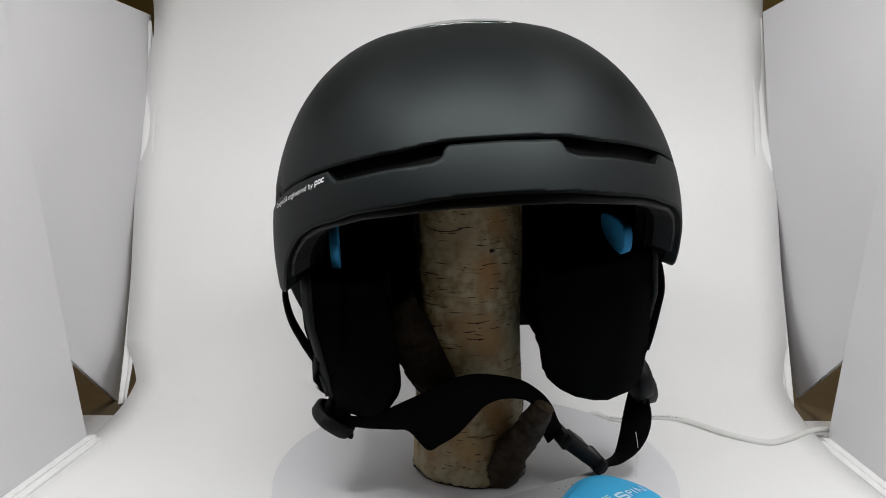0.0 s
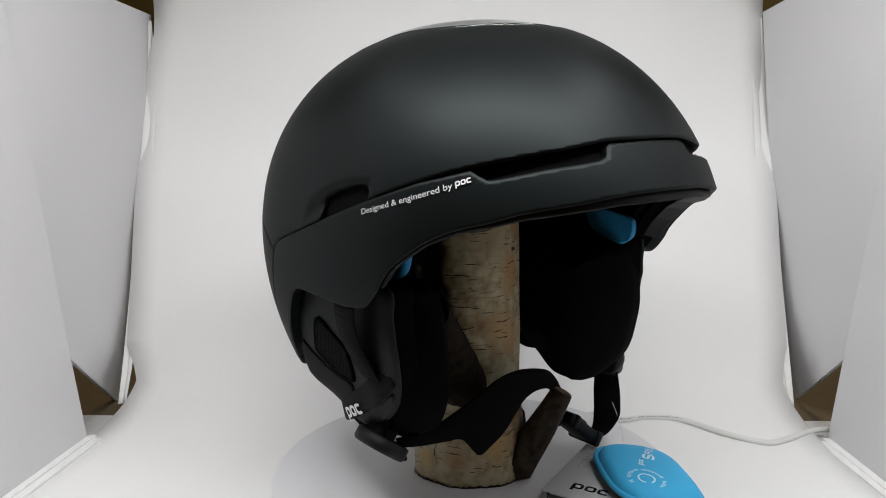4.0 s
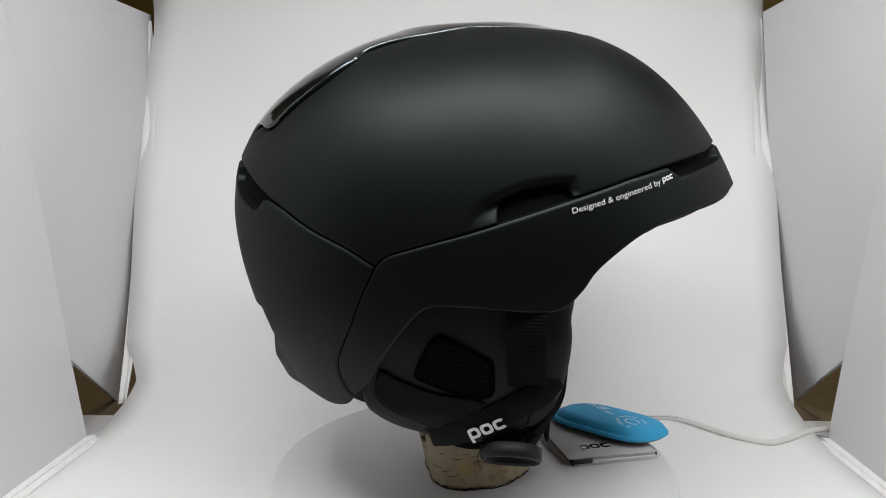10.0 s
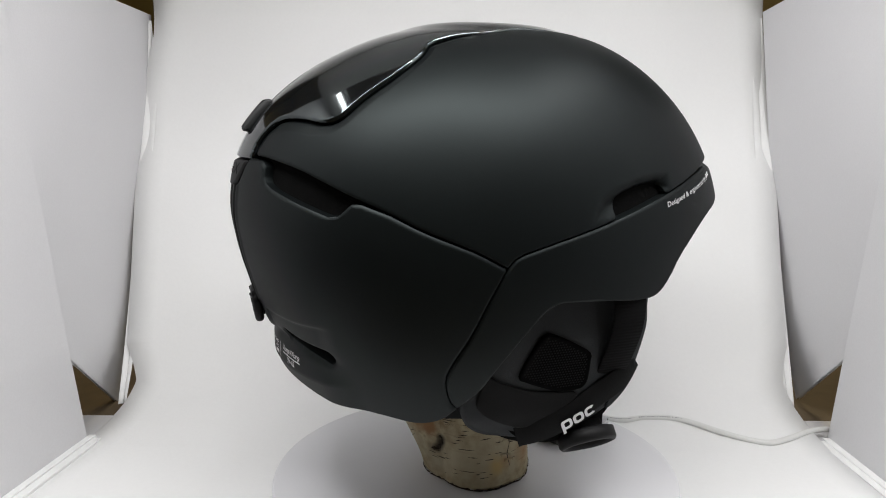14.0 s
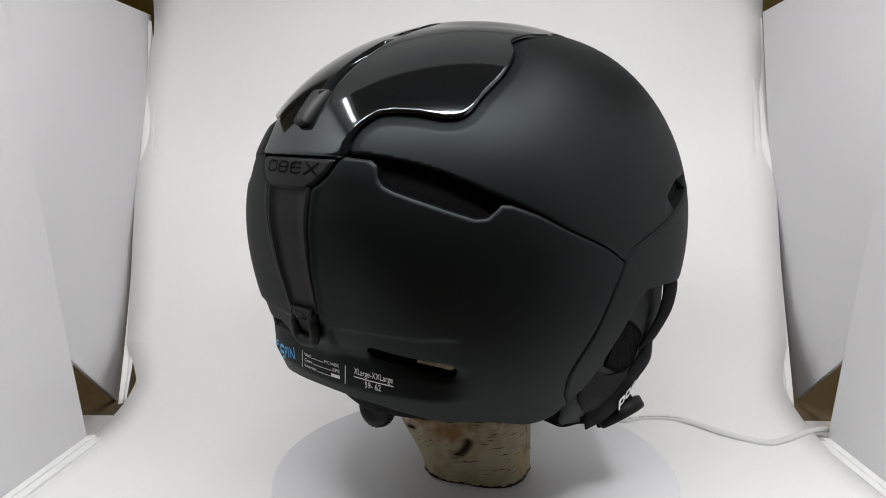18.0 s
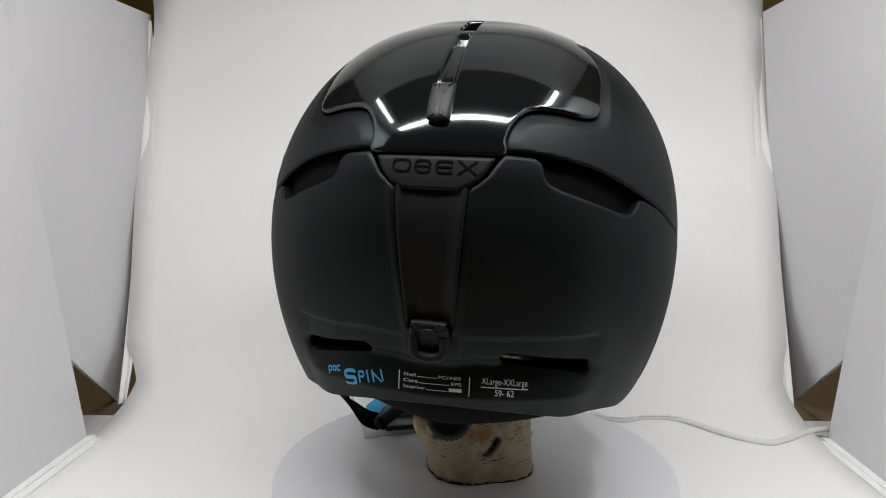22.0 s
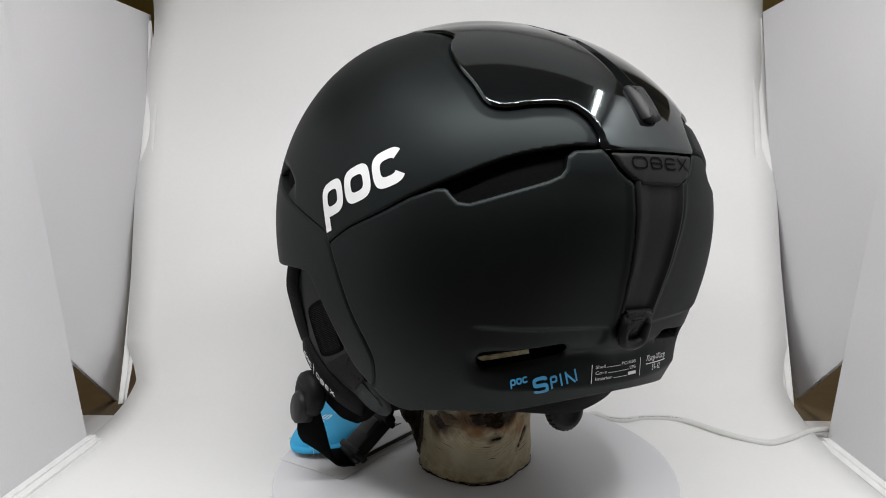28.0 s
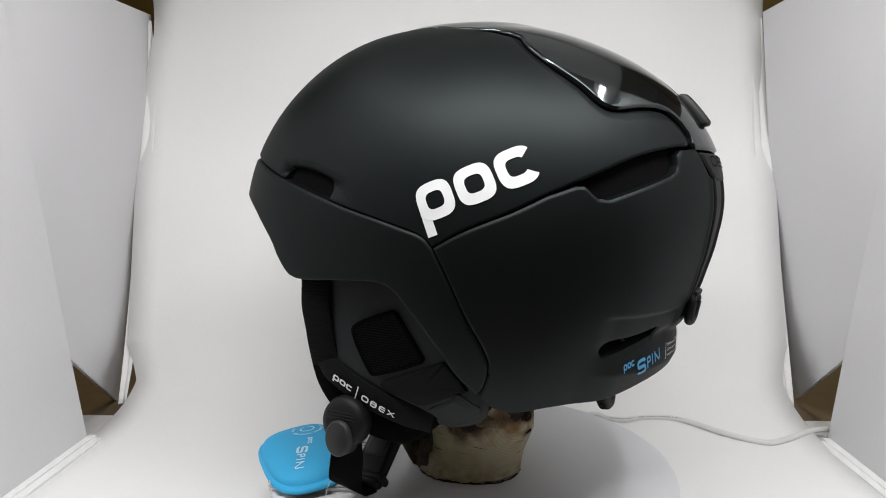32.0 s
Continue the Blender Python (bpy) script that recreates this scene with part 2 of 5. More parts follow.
OLDWOOD = material("weathered_wood", (0.10, 0.070, 0.038), 0.85, bump=0.5, scale=300, vary=0.5, coarse=120)
WOOD = material("cut_wood", (0.45, 0.31, 0.17), 0.8, bump=0.3, scale=160, vary=0.2)
PAPER = material("white_backdrop", (0.875, 0.875, 0.87), 0.65, bump=0.1, scale=350, vary=0.015, coarse=4)
PANEL = material("tent_panel", (0.715, 0.710, 0.727), 0.6, bump=0.10, scale=700, vary=0.03, coarse=6)
DISC = material("white_plastic", (0.67, 0.67, 0.69), 0.45, bump=0.03, scale=800, vary=0.01)
CARD = material("grey_card", (0.52, 0.52, 0.53), 0.5, vary=0.04)
CARDEDGE = material("pale_card", (0.70, 0.70, 0.71), 0.6, vary=0.06)
CARDDARK = material("dark_card", (0.03, 0.03, 0.03), 0.5, vary=0.05)
CARDGLOSS = material("gloss_black_ink", (0.015, 0.015, 0.015), 0.12, vary=0.05, spec=0.7)
CABLE = material("white_cable", (0.74, 0.74, 0.72), 0.4, vary=0.03)
CABLEMARK = material("grey_print", (0.35, 0.35, 0.35), 0.5)
ROOMWALL = material("room_wall", (0.34, 0.29, 0.15), 0.8, bump=0.3, scale=60, vary=0.1, coarse=2)
DESK = material("desk_wood", (0.13, 0.10, 0.065), 0.6, bump=0.2, scale=60, vary=0.2, coarse=5)
THREAD = material("nylon_thread", (0.75, 0.75, 0.75), 0.3)


# ---- building helpers ----
def mesh_of(name, verts, faces, mat, smooth=True):
    me = bpy.data.meshes.new(name)
    me.from_pydata([tuple(map(float, v)) for v in verts], [], [tuple(map(int, f)) for f in faces])
    me.materials.append(mat)
    me.polygons.foreach_set("use_smooth", [smooth] * len(me.polygons))
    me.update()
    return me


def part(name, me, parent=None, label="", m=None):
    ob = new(name, me)
    ob.parent = parent
    if m is not None:
        ob.matrix_basis = m
    return tagged(ob, label)


def from_bm(name, bm, mat, smooth=True):
    bmesh.ops.recalc_face_normals(bm, faces=bm.faces)
    me = bpy.data.meshes.new(name)
    bm.to_mesh(me)
    bm.free()
    me.materials.append(mat)
    me.polygons.foreach_set("use_smooth", [smooth] * len(me.polygons))
    return me


def rounded_box(name, size, mat, bevel=0.002, segs=3):
    bm = bmesh.new()
    bmesh.ops.create_cube(bm, size=1.0)
    bmesh.ops.scale(bm, vec=size, verts=bm.verts)
    bmesh.ops.bevel(bm, geom=bm.edges[:], offset=bevel, segments=segs, affect="EDGES", profile=0.5)
    return from_bm(name, bm, mat)


def spline(points, n):
    """Catmull-Rom through the points, n steps a span."""
    p = [np.array(q, float) for q in points]
    p = [2 * p[0] - p[1]] + p + [2 * p[-1] - p[-2]]
    out = []
    for i in range(1, len(p) - 2):
        for k in range(n):
            t = k / n
            out.append(0.5 * (2 * p[i] + (p[i + 1] - p[i - 1]) * t + (2 * p[i - 1] - 5 * p[i] + 4 * p[i + 1] - p[i + 2]) * t * t
                              + (3 * p[i] - p[i - 1] - 3 * p[i + 1] + p[i + 2]) * t ** 3))
    out.append(p[-2])
    return np.array(out)


def closed_spline(points, n):
    p = [np.array(q, float) for q in points]
    k = len(p)
    out = []
    for i in range(k):
        a, b, c, d = p[i - 1], p[i], p[(i + 1) % k], p[(i + 2) % k]
        for s in range(n):
            t = s / n
            out.append(0.5 * (2 * b + (c - a) * t + (2 * a - 5 * b + 4 * c - d) * t * t + (3 * b - a - 3 * c + d) * t ** 3))
    return np.array(out)


def ribbon(name, rows, thick, mat, n=8):
    """A tape along rows of (centre, half-width vector); thick: metres."""
    c = spline([r[0] for r in rows], n)
    w = spline([r[1] for r in rows], n)
    verts, faces = [], []
    k = len(c)
    for i in range(k):
        t = c[min(i + 1, k - 1)] - c[max(i - 1, 0)]
        nrm = np.cross(t, w[i])
        nrm = nrm / (np.linalg.norm(nrm) + 1e-12) * thick / 2
        for s, q in ((-1, 0.4), (-0.93, 1), (0, 1.1), (0.93, 1), (1, 0.4)):
            verts.append(c[i] + w[i] * s + nrm * q)
        for s, q in ((1, -0.4), (0.93, -1), (0, -1.1), (-0.93, -1), (-1, -0.4)):
            verts.append(c[i] + w[i] * s + nrm * q)
    for i in range(k - 1):
        for j in range(10):
            faces.append((i * 10 + j, i * 10 + (j + 1) % 10, (i + 1) * 10 + (j + 1) % 10, (i + 1) * 10 + j))
    faces.append(tuple(range(9, -1, -1)))
    faces.append(tuple((k - 1) * 10 + j for j in range(10)))
    return mesh_of(name, verts, faces, mat)


def tube(name, points, radius, mat, n=6, sides=10):
    c = spline(points, n)
    verts, faces = [], []
    k = len(c)
    for i in range(k):
        t = Vector(c[min(i + 1, k - 1)] - c[max(i - 1, 0)]).normalized()
        q = t.to_track_quat("Z", "Y").to_matrix()
        r = radius[0] + (radius[1] - radius[0]) * i / (k - 1) if isinstance(radius, tuple) else radius
        for j in range(sides):
            a = 2 * math.pi * j / sides
            verts.append(c[i] + np.array(q @ Vector((r * math.cos(a), r * math.sin(a), 0))))
    for i in range(k - 1):
        for j in range(sides):
            faces.append((i * sides + j, i * sides + (j + 1) % sides, (i + 1) * sides + (j + 1) % sides, (i + 1) * sides + j))
    faces.append(tuple(range(sides - 1, -1, -1)))
    faces.append(tuple((k - 1) * sides + j for j in range(sides)))
    return mesh_of(name, verts, faces, mat)


def slab(name, outline, layers, mat, place):
    """A padded sheet: the outline is shrunk layer by layer. layers: (depth, metres inwards); place: (u, v, depth) to a point."""
    o = np.array(outline)
    k = len(o)
    area = sum(o[i][0] * o[(i + 1) % k][1] - o[(i + 1) % k][0] * o[i][1] for i in range(k))
    sgn = 1 if area > 0 else -1
    t = np.roll(o, -1, 0) - np.roll(o, 1, 0)
    nrm = np.stack([-t[:, 1], t[:, 0]], 1) * sgn
    nrm /= np.linalg.norm(nrm, axis=1)[:, None] + 1e-12
    verts, faces = [], []
    for depth, inset in layers:
        q = o + nrm * inset
        verts += [place(u, v, depth) for u, v in q]
    nl = len(layers)
    for i in range(nl - 1):
        for j in range(k):
            faces.append((i * k + j, i * k + (j + 1) % k, (i + 1) * k + (j + 1) % k, (i + 1) * k + j))
    for i, (depth, inset) in ((0, layers[0]), (nl - 1, layers[-1])):
        cu, cv = o.mean(0)
        rim, start = o + nrm * inset, i * k
        for step in (0.8, 0.6, 0.4, 0.2):
            ring_start = len(verts)
            verts += [place(cu + (u - cu) * step, cv + (v - cv) * step, depth) for u, v in rim]
            for j in range(k):
                f = (start + j, start + (j + 1) % k, ring_start + (j + 1) % k, ring_start + j)
                faces.append(f if i else f[::-1])
            start = ring_start
        mid = len(verts)
        verts.append(place(cu, cv, depth))
        for j in range(k):
            f = (start + j, start + (j + 1) % k, mid)
            faces.append(f if i else f[::-1])
    return mesh_of(name, verts, faces, mat)


def letters(body, size):
    """The outline of a line of writing as points and faces in a plane, from its lower left corner."""
    cu = bpy.data.curves.new("writing", "FONT")
    cu.body, cu.size = body, size
    ob = new("writing", cu)
    me = bpy.data.meshes.new_from_object(ob)
    v = [(p.co.x, p.co.y) for p in me.vertices]
    f = [tuple(p.vertices) for p in me.polygons]
    bpy.data.objects.remove(ob)
    bpy.data.curves.remove(cu)
    bpy.data.meshes.remove(me)
    return v, f


def bar(x0, y0, x1, y1, n=6):
    v = [(x0 + (x1 - x0) * i / n, y) for i in range(n + 1) for y in (y0, y1)]
    return v, [(2 * i, 2 * i + 2, 2 * i + 3, 2 * i + 1) for i in range(n)]


def ring(cx, cy, w, h, thick, a0=0.0, a1=360.0, n=40, power=3.2):
    """A rounded-square band, whole or open."""
    v = []
    for i in range(n + 1):
        a = radians(a0 + (a1 - a0) * i / n)
        c, s = math.cos(a), math.sin(a)
        r = (abs(c) ** power + abs(s) ** power) ** (-1 / power)
        v.append((cx + r * c * w, cy + r * s * h))
        v.append((cx + r * c * (w - thick), cy + r * s * (h - thick)))
    return v, [(2 * i, 2 * i + 2, 2 * i + 3, 2 * i + 1) for i in range(n)]


def joined(*shapes):
    v, f = [], []
    for sv, sf in shapes:
        f += [tuple(i + len(v) for i in q) for q in sf]
        v += list(sv)
    return v, f


def moved(shape, dx, dy, lean=0.0, turn=0.0):
    c, s = math.cos(radians(turn)), math.sin(radians(turn))
    pts = [(x + lean * y, y) for x, y in shape[0]]
    return [(x * c - y * s + dx, x * s + y * c + dy) for x, y in pts], shape[1]


def spin_pieces():
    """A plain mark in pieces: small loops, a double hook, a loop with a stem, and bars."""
    return [badge_rings(0.0030),
            joined(ring(0.0152, -0.0028, 0.0044, 0.0024, 0.0017, 10, 270), ring(0.0152, -0.0060, 0.0044, 0.0024, 0.0017, -170, 90), bar(0.0122, -0.0051, 0.0182, -0.0037, 2)),
            joined(moved(ring(0, 0, 0.0022, 0.0017, 0.0010), 0.0232, -0.0033), bar(0.0210, -0.0073, 0.0221, -0.0030, 2)), bar(0.0270, -0.0073, 0.0281, -0.0016, 2),
            joined(bar(0.0305, -0.0073, 0.0316, -0.0016, 2), bar(0.0366, -0.0073, 0.0377, -0.0016, 2), moved(bar(0, 0, 0.0010, 0.0073, 2), 0.0313, -0.0021, 0, 226))]


def badge_rings(h):
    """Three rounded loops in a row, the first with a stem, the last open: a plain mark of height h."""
    w, t = h * 0.52, h * 0.27
    return joined(ring(0, 0, w, h / 2, t), bar(-w, -h * 0.86, -w + t, -h * 0.1, 4), ring(w * 2.2, 0, w, h / 2, t),
                  ring(w * 4.4, 0, w, h / 2, t, 38, 322))


# ---- the tent: a folded white box, open in front, with a hung sheet ----
FLOOR = -0.03


def prism(name, outline, x0, x1, mat):
    """A flat board across x, with its outline in (y, z)."""
    bm = bmesh.new()
    lo = [bm.verts.new((x0, y, z)) for y, z in outline]
    hi = [bm.verts.new((x1, y, z)) for y, z in outline]
    bm.faces.new(lo)
    bm.faces.new(hi)
    k = len(outline)
    for i in range(k):
        bm.faces.new((lo[i], lo[(i + 1) % k], hi[(i + 1) % k], hi[i]))
    bmesh.ops.recalc_face_normals(bm, faces=bm.faces)
    bmesh.ops.bevel(bm, geom=bm.edges[:], offset=0.0006, segments=1, affect="EDGES")
    return from_bm(name, bm, mat, False)


XL, XR = -0.318, 0.289
NEAR_L = [(-0.25, FLOOR), (0.100, FLOOR), (0.087, 0.041), (0.054, 0.238), (0.045, 0.31), (0.015, 0.558), (-0.27, 0.558)]
NEAR_R = [(-0.25, FLOOR), (0.120, FLOOR), (0.106, 0.039), (0.071, 0.207), (0.045, 0.31), (0.0, 0.558), (-0.27, 0.558)]
FAR_L = [(0.198, -0.0355), (0.127, 0.029), (0.03, 0.118), (-0.10, 0.118), (-0.10, 0.353), (0.241, 0.353), (0.314, 0.354), (0.249, 0.088)]
FAR_R = [(0.225, -0.0355), (0.150, 0.026), (0.04, 0.120), (-0.10, 0.120), (-0.10, 0.354), (0.296, 0.354), (0.350, 0.353), (0.285, 0.081)]
tagged(part("wall_left", prism("wall_left", NEAR_L, XL - 0.004, XL, PANEL)), "white folded side wall of a photo tent", "wall", kind="structure")
tagged(part("wall_right", prism("wall_right", NEAR_R, XR, XR + 0.004, PANEL)), "white folded side wall of a photo tent", "wall", kind="structure")


def flap_board(name, outline, side, bend, way):
    """A thin rear flap, thickened outwards, softly bent along a slanting line in (y, z): above it the board leans out
    towards its top, below it towards its foot; the bend is added to light the top and shade the foot. The points keep
    their bearing from the tent's mouth."""
    bm = bmesh.new()
    bm.faces.new([bm.verts.new(p) for p in outline])
    up = Vector((0.0, -way[1], way[0])).normalized()
    for k in range(-5, 6):
        bmesh.ops.bisect_plane(bm, geom=bm.verts[:] + bm.edges[:] + bm.faces[:], plane_co=Vector((0, *bend)) + up * 0.005 * k, plane_no=up)
    eye = Vector((0.0, -0.42, 0.199))
    for v in bm.verts:
        high = (v.co - Vector((0, *bend))).dot(up)
        out = (0.0012 + 0.060 * (high - 0.025) if high > 0.025 else 0.0012 * ((high + 0.025) / 0.05) ** 2) + 0.022 * max(0.0, 0.025 - high) - 0.0042
        v.co = eye + (v.co - eye) * (1 + out / abs(v.co.x))
    back = bmesh.ops.duplicate(bm, geom=bm.verts[:] + bm.edges[:] + bm.faces[:])["geom"]
    bmesh.ops.translate(bm, vec=(side * 0.003, 0, 0), verts=[g for g in back if isinstance(g, bmesh.types.BMVert)])
    return from_bm(name, bm, PANEL)


FLAP_L = [(-0.3246, 0.949 * (y + 0.42) - 0.42, 0.199 + 0.949 * (z - 0.199)) for y, z in FAR_L]
FLAP_R = []
for y, z in FAR_R:
    k = 0.3302 / (0.313 + 0.071 * (y + 0.42))
    FLAP_R.append((0.313 * k, k * (y + 0.42) - 0.42, 0.199 + k * (z - 0.199)))
tagged(part("wall_left_rear", flap_board("wall_left_rear", FLAP_L, -1, (0.1086, 0.2703), (0.80, 0.60))), "white rear flap of the tent's side wall", "wall", kind="structure")
tagged(part("wall_right_rear", flap_board("wall_right_rear", FLAP_R, 1, (0.2479, 0.3070), (0.85, 0.53))), "white rear flap of the tent's side wall", "wall", kind="structure")


def sheet(name, profile, x0, x1, thick, mat, wave=0.0, flare=0.0):
    """A hung sheet swept over x: profile in (y, z), a little wavy along its side edges."""
    p = spline(profile, 10)
    nx = 24
    bm = bmesh.new()
    rows = []
    for side in (0, 1):
        grid = []
        for i, (y, z) in enumerate(p):
            a, b = p[max(i - 1, 0)], p[min(i + 1, len(p) - 1)]
            t = (b - a) / (np.linalg.norm(b - a) + 1e-9)
            off = -thick * side
            row = []
            for k in range(nx + 1):
                u = k / nx
                x = x0 + (x1 - x0) * u + (flare if u > 0.5 else flare * 1.7) * (2 * u - 1) * min(1.0, max(0.0, (z + 0.005) / 0.03)) * min(1.0, max(0.0, (0.33 - z) / 0.07))
                edge = max(0.0, abs(u - 0.5) * 2 - 0.8) / 0.2
                lift = wave * edge * edge * (0.6 + 0.4 * math.sin(9 * i / len(p) + 3 * u))
                row.append(bm.verts.new((x, y - t[1] * (off + lift), z + t[0] * (off + lift))))
            grid.append(row)
        rows.append(grid)
    for g in rows:
        for i in range(len(p) - 1):
            for k in range(nx):
                bm.faces.new((g[i][k], g[i][k + 1], g[i + 1][k + 1], g[i + 1][k]))
    for k in (0, nx):
        for i in range(len(p) - 1):
            bm.faces.new((rows[0][i][k], rows[0][i + 1][k], rows[1][i + 1][k], rows[1][i][k]))
    return from_bm(name, bm, mat)


# folded paper edges in the rear corners: (x, y, z, half width) up the fold
FOLD_L = [(-0.3173, 0.1559, -0.018, 0.0031), (-0.3302, 0.2026, 0.0293, 0.0045), (-0.3278, 0.2219, 0.1149, 0.0028), (-0.3241, 0.2423, 0.1915, 0.0052), (-0.3207, 0.2589, 0.2671, 0.0048), (-0.3188, 0.2619, 0.3377, 0.0009)]
FOLD_R = [(0.2758, 0.1600, -0.0167, 0.0035), (0.2846, 0.2029, 0.0311, 0.0059), (0.2801, 0.2214, 0.1132, 0.0062), (0.2771, 0.2409, 0.1867, 0.0069), (0.2763, 0.2587, 0.2622, 0.0059), (0.2734, 0.2616, 0.3296, 0.0027)]
for side, fold in ((1, FOLD_L), (-1, FOLD_R)):
    for along, lean in ((-0.5, 0.0012), (0.5, -0.0008)):
        rows = [((1.008 * (x + side * along * w), 1.008 * (y + 0.42 - abs(along - 0.5) * 0.0012) - 0.42, 0.199 + 1.008 * (z - 0.199)), (side * w * 0.53, lean, 0)) for x, y, z, w in fold]
        tagged(part("wall_corner_fold", ribbon("wall_corner_fold", rows, 0.0006, PAPER, 8)), "folded white edge of the tent wall", "wall fold", kind="structure")
SWEEP = [(-0.20, FLOOR), (-0.1, FLOOR), (0.06, FLOOR), (0.100, FLOOR + 0.0012), (0.135, FLOOR + 0.0060), (0.166, FLOOR + 0.0160), (0.189, 0.0050), (0.205, 0.0350), (0.2205, 0.092),
         (0.240, 0.170), (0.262, 0.245), (0.266, 0.34), (0.268, 0.545)]
tagged(part("backdrop", sheet("backdrop", SWEEP, -0.3155, 0.278, 0.0008, PAPER, 0.003, 0.011)), "white seamless paper sheet curving up behind", "backdrop", kind="structure")
for name, x0, x1, high in (("wall_foot_left", XL, XL + 0.0060, 0.0056), ("wall_foot_left", XL + 0.0060, XL + 0.0128, 0.0044), ("wall_foot_right", XR - 0.0060, XR, 0.0022), ("wall_foot_right", XR - 0.0120, XR - 0.0060, 0.0013)):
    end = 0.1015 if x0 < 0 else 0.1160
    tagged(part(name, prism(name, [(-0.20, FLOOR + 0.0004), (end - 0.004 * (high in (0.0013, 0.0044)), FLOOR + 0.0004), (end - 0.004 * (high in (0.0013, 0.0044)), FLOOR + high), (-0.20, FLOOR + high)], x0, x1, PAPER)), "white folded foot strip of the tent's side wall", "wall foot", kind="structure")
tagged(part("floor_board", prism("floor_board", [(-0.21, FLOOR - 0.0065), (0.172, FLOOR - 0.0065), (0.172, FLOOR - 0.0063), (-0.21, FLOOR - 0.0063)], XL - 0.10, XR + 0.10, PANEL)), "white lower sheet under the photo tent", "floor", kind="structure")
tagged(part("tent_floor", prism("tent_floor", [(-0.21, FLOOR - 0.006), (0.30, FLOOR - 0.006), (0.30, FLOOR - 0.002), (-0.21, FLOOR - 0.002)], XL - 0.002, XR + 0.002, PANEL)),
       "white floor board of a photo tent", "floor", kind="structure")


def roof():
    """The roof board, with an opening for looking down, rimmed by lamp strips."""
    bm = bmesh.new()
    x0, x1, y0, y1 = XL - 0.004, XR + 0.004, -0.275, 0.305
    a0, a1, b0, b1 = -0.25, 0.226, -0.238, -0.020
    for ax, bx, ay, by in ((x0, a0, y0, y1), (a1, x1, y0, y1), (a0, a1, y0, b0), (a0, a1, b1, y1)):
        g = bmesh.ops.create_cube(bm, size=1.0, matrix=Matrix.LocRotScale(((ax + bx) / 2, (ay + by) / 2, ROOF + 0.004), None, (bx - ax, by - ay, 0.006)))
    return from_bm("ceiling", bm, PAPER, False)


tagged(part("ceiling", roof()), "white tent roof with a square opening", "ceiling", kind="structure")
tagged(part("wall_back", prism("wall_back", [(0.300, FLOOR), (0.304, FLOOR), (0.304, 0.55), (0.300, 0.55)], XL - 0.004, XR + 0.004, PANEL)), "white back board of a photo tent", "wall", kind="structure")


def lamp_strip(length, at, turn):
    ob = tagged(new("lamp_strip"), "white strip of small lamps under the tent roof", "lamp strip", "lamp strips")
    ob.matrix_basis = pose(*at, 0, 0, turn)
    part("housing", rounded_box("housing", (length, 0.018, 0.006), PALEGREY, 0.001, 1), ob)
    return ob


lamp_strip(0.52, (0.0, -0.250, ROOF - 0.004), 0)
lamp_strip(0.17, (-0.262, -0.110, ROOF - 0.004), 90)
lamp_strip(0.17, (0.238, -0.110, ROOF - 0.004), 90)


def room():
    """The dim room round the tent, and the desk that it stands on."""
    for name, size, at in (("room_wall_north", (5, 0.1, 3.2), (0, 2.5, 0.8)), ("room_wall_south", (5, 0.1, 3.2), (0, -2.5, 0.8)),
                           ("room_wall_east", (0.1, 5, 3.2), (2.5, 0, 0.8)), ("room_wall_west", (0.1, 5, 3.2), (-2.5, 0, 0.8)),
                           ("room_ceiling", (5, 5, 0.1), (0, 0, 2.45)), ("room_floor", (5, 5, 0.1), (0, 0, -0.85))):
        me = rounded_box(name, size, ROOMWALL, 0.002, 1)
        tagged(part(name, me, None, "", pose(*at)), "plain olive-brown room surface", "room", kind="structure")
    desk = tagged(new("desk"), "brown wooden desk under the photo tent", "desk")
    desk.matrix_basis = pose(0, 0.1, FLOOR - 0.0065)
    part("desk_top", rounded_box("desk_top", (1.6, 1.2, 0.03), DESK, 0.003, 2), desk, "", pose(0, 0, -0.015))
    for x in (-0.74, 0.74):
        for y in (-0.54, 0.54):
            part("leg", rounded_box("leg", (0.05, 0.05, 0.733), DESK, 0.003, 1), desk, "", pose(x, y, -0.0295 - 0.367))


room()

# ---- the helmet: outer form as a smooth radius over turn and height ----
TABLE = 0.0021
HELM_Z, HELM_Y, HELM_LEAN, FORWARD = 0.1864, -0.0050, 3.09, 37.55
TERMS = [0.12909, -0.03149, -0.00525, -0.00811, 0.01681, -0.00587, -0.00112, -0.0039, -0.00297, 0.00172, -0.00725, 0.01812, 0.00747, -0.01795,
         5e-05, -0.00363, 0.00153, 0.01634, -0.01067, -0.00608, -0.00044, 0.00462, -0.00275, 0.0014, 0.00036, -0.00619, 0.01339, -0.00447,
         -0.00198, -0.00168, 0.00046, -0.00259, 0.00222, -0.00037, -0.00427, 4e-05, -0.00241, 0.00614, -0.00094, 0.00041, -0.0017, 0.004]


DRAWN_EL = (-10, -6, -2, 0, 3, 5, 8, 11, 15, 18.5, 21, 24, 28, 32)
DRAWN_IN = (0.0, -0.0002, -0.0006, -0.0010, -0.0013, -0.0016, -0.0023, -0.0031, -0.0034, -0.0037, -0.0035, -0.0032, -0.0034, -0.0036)


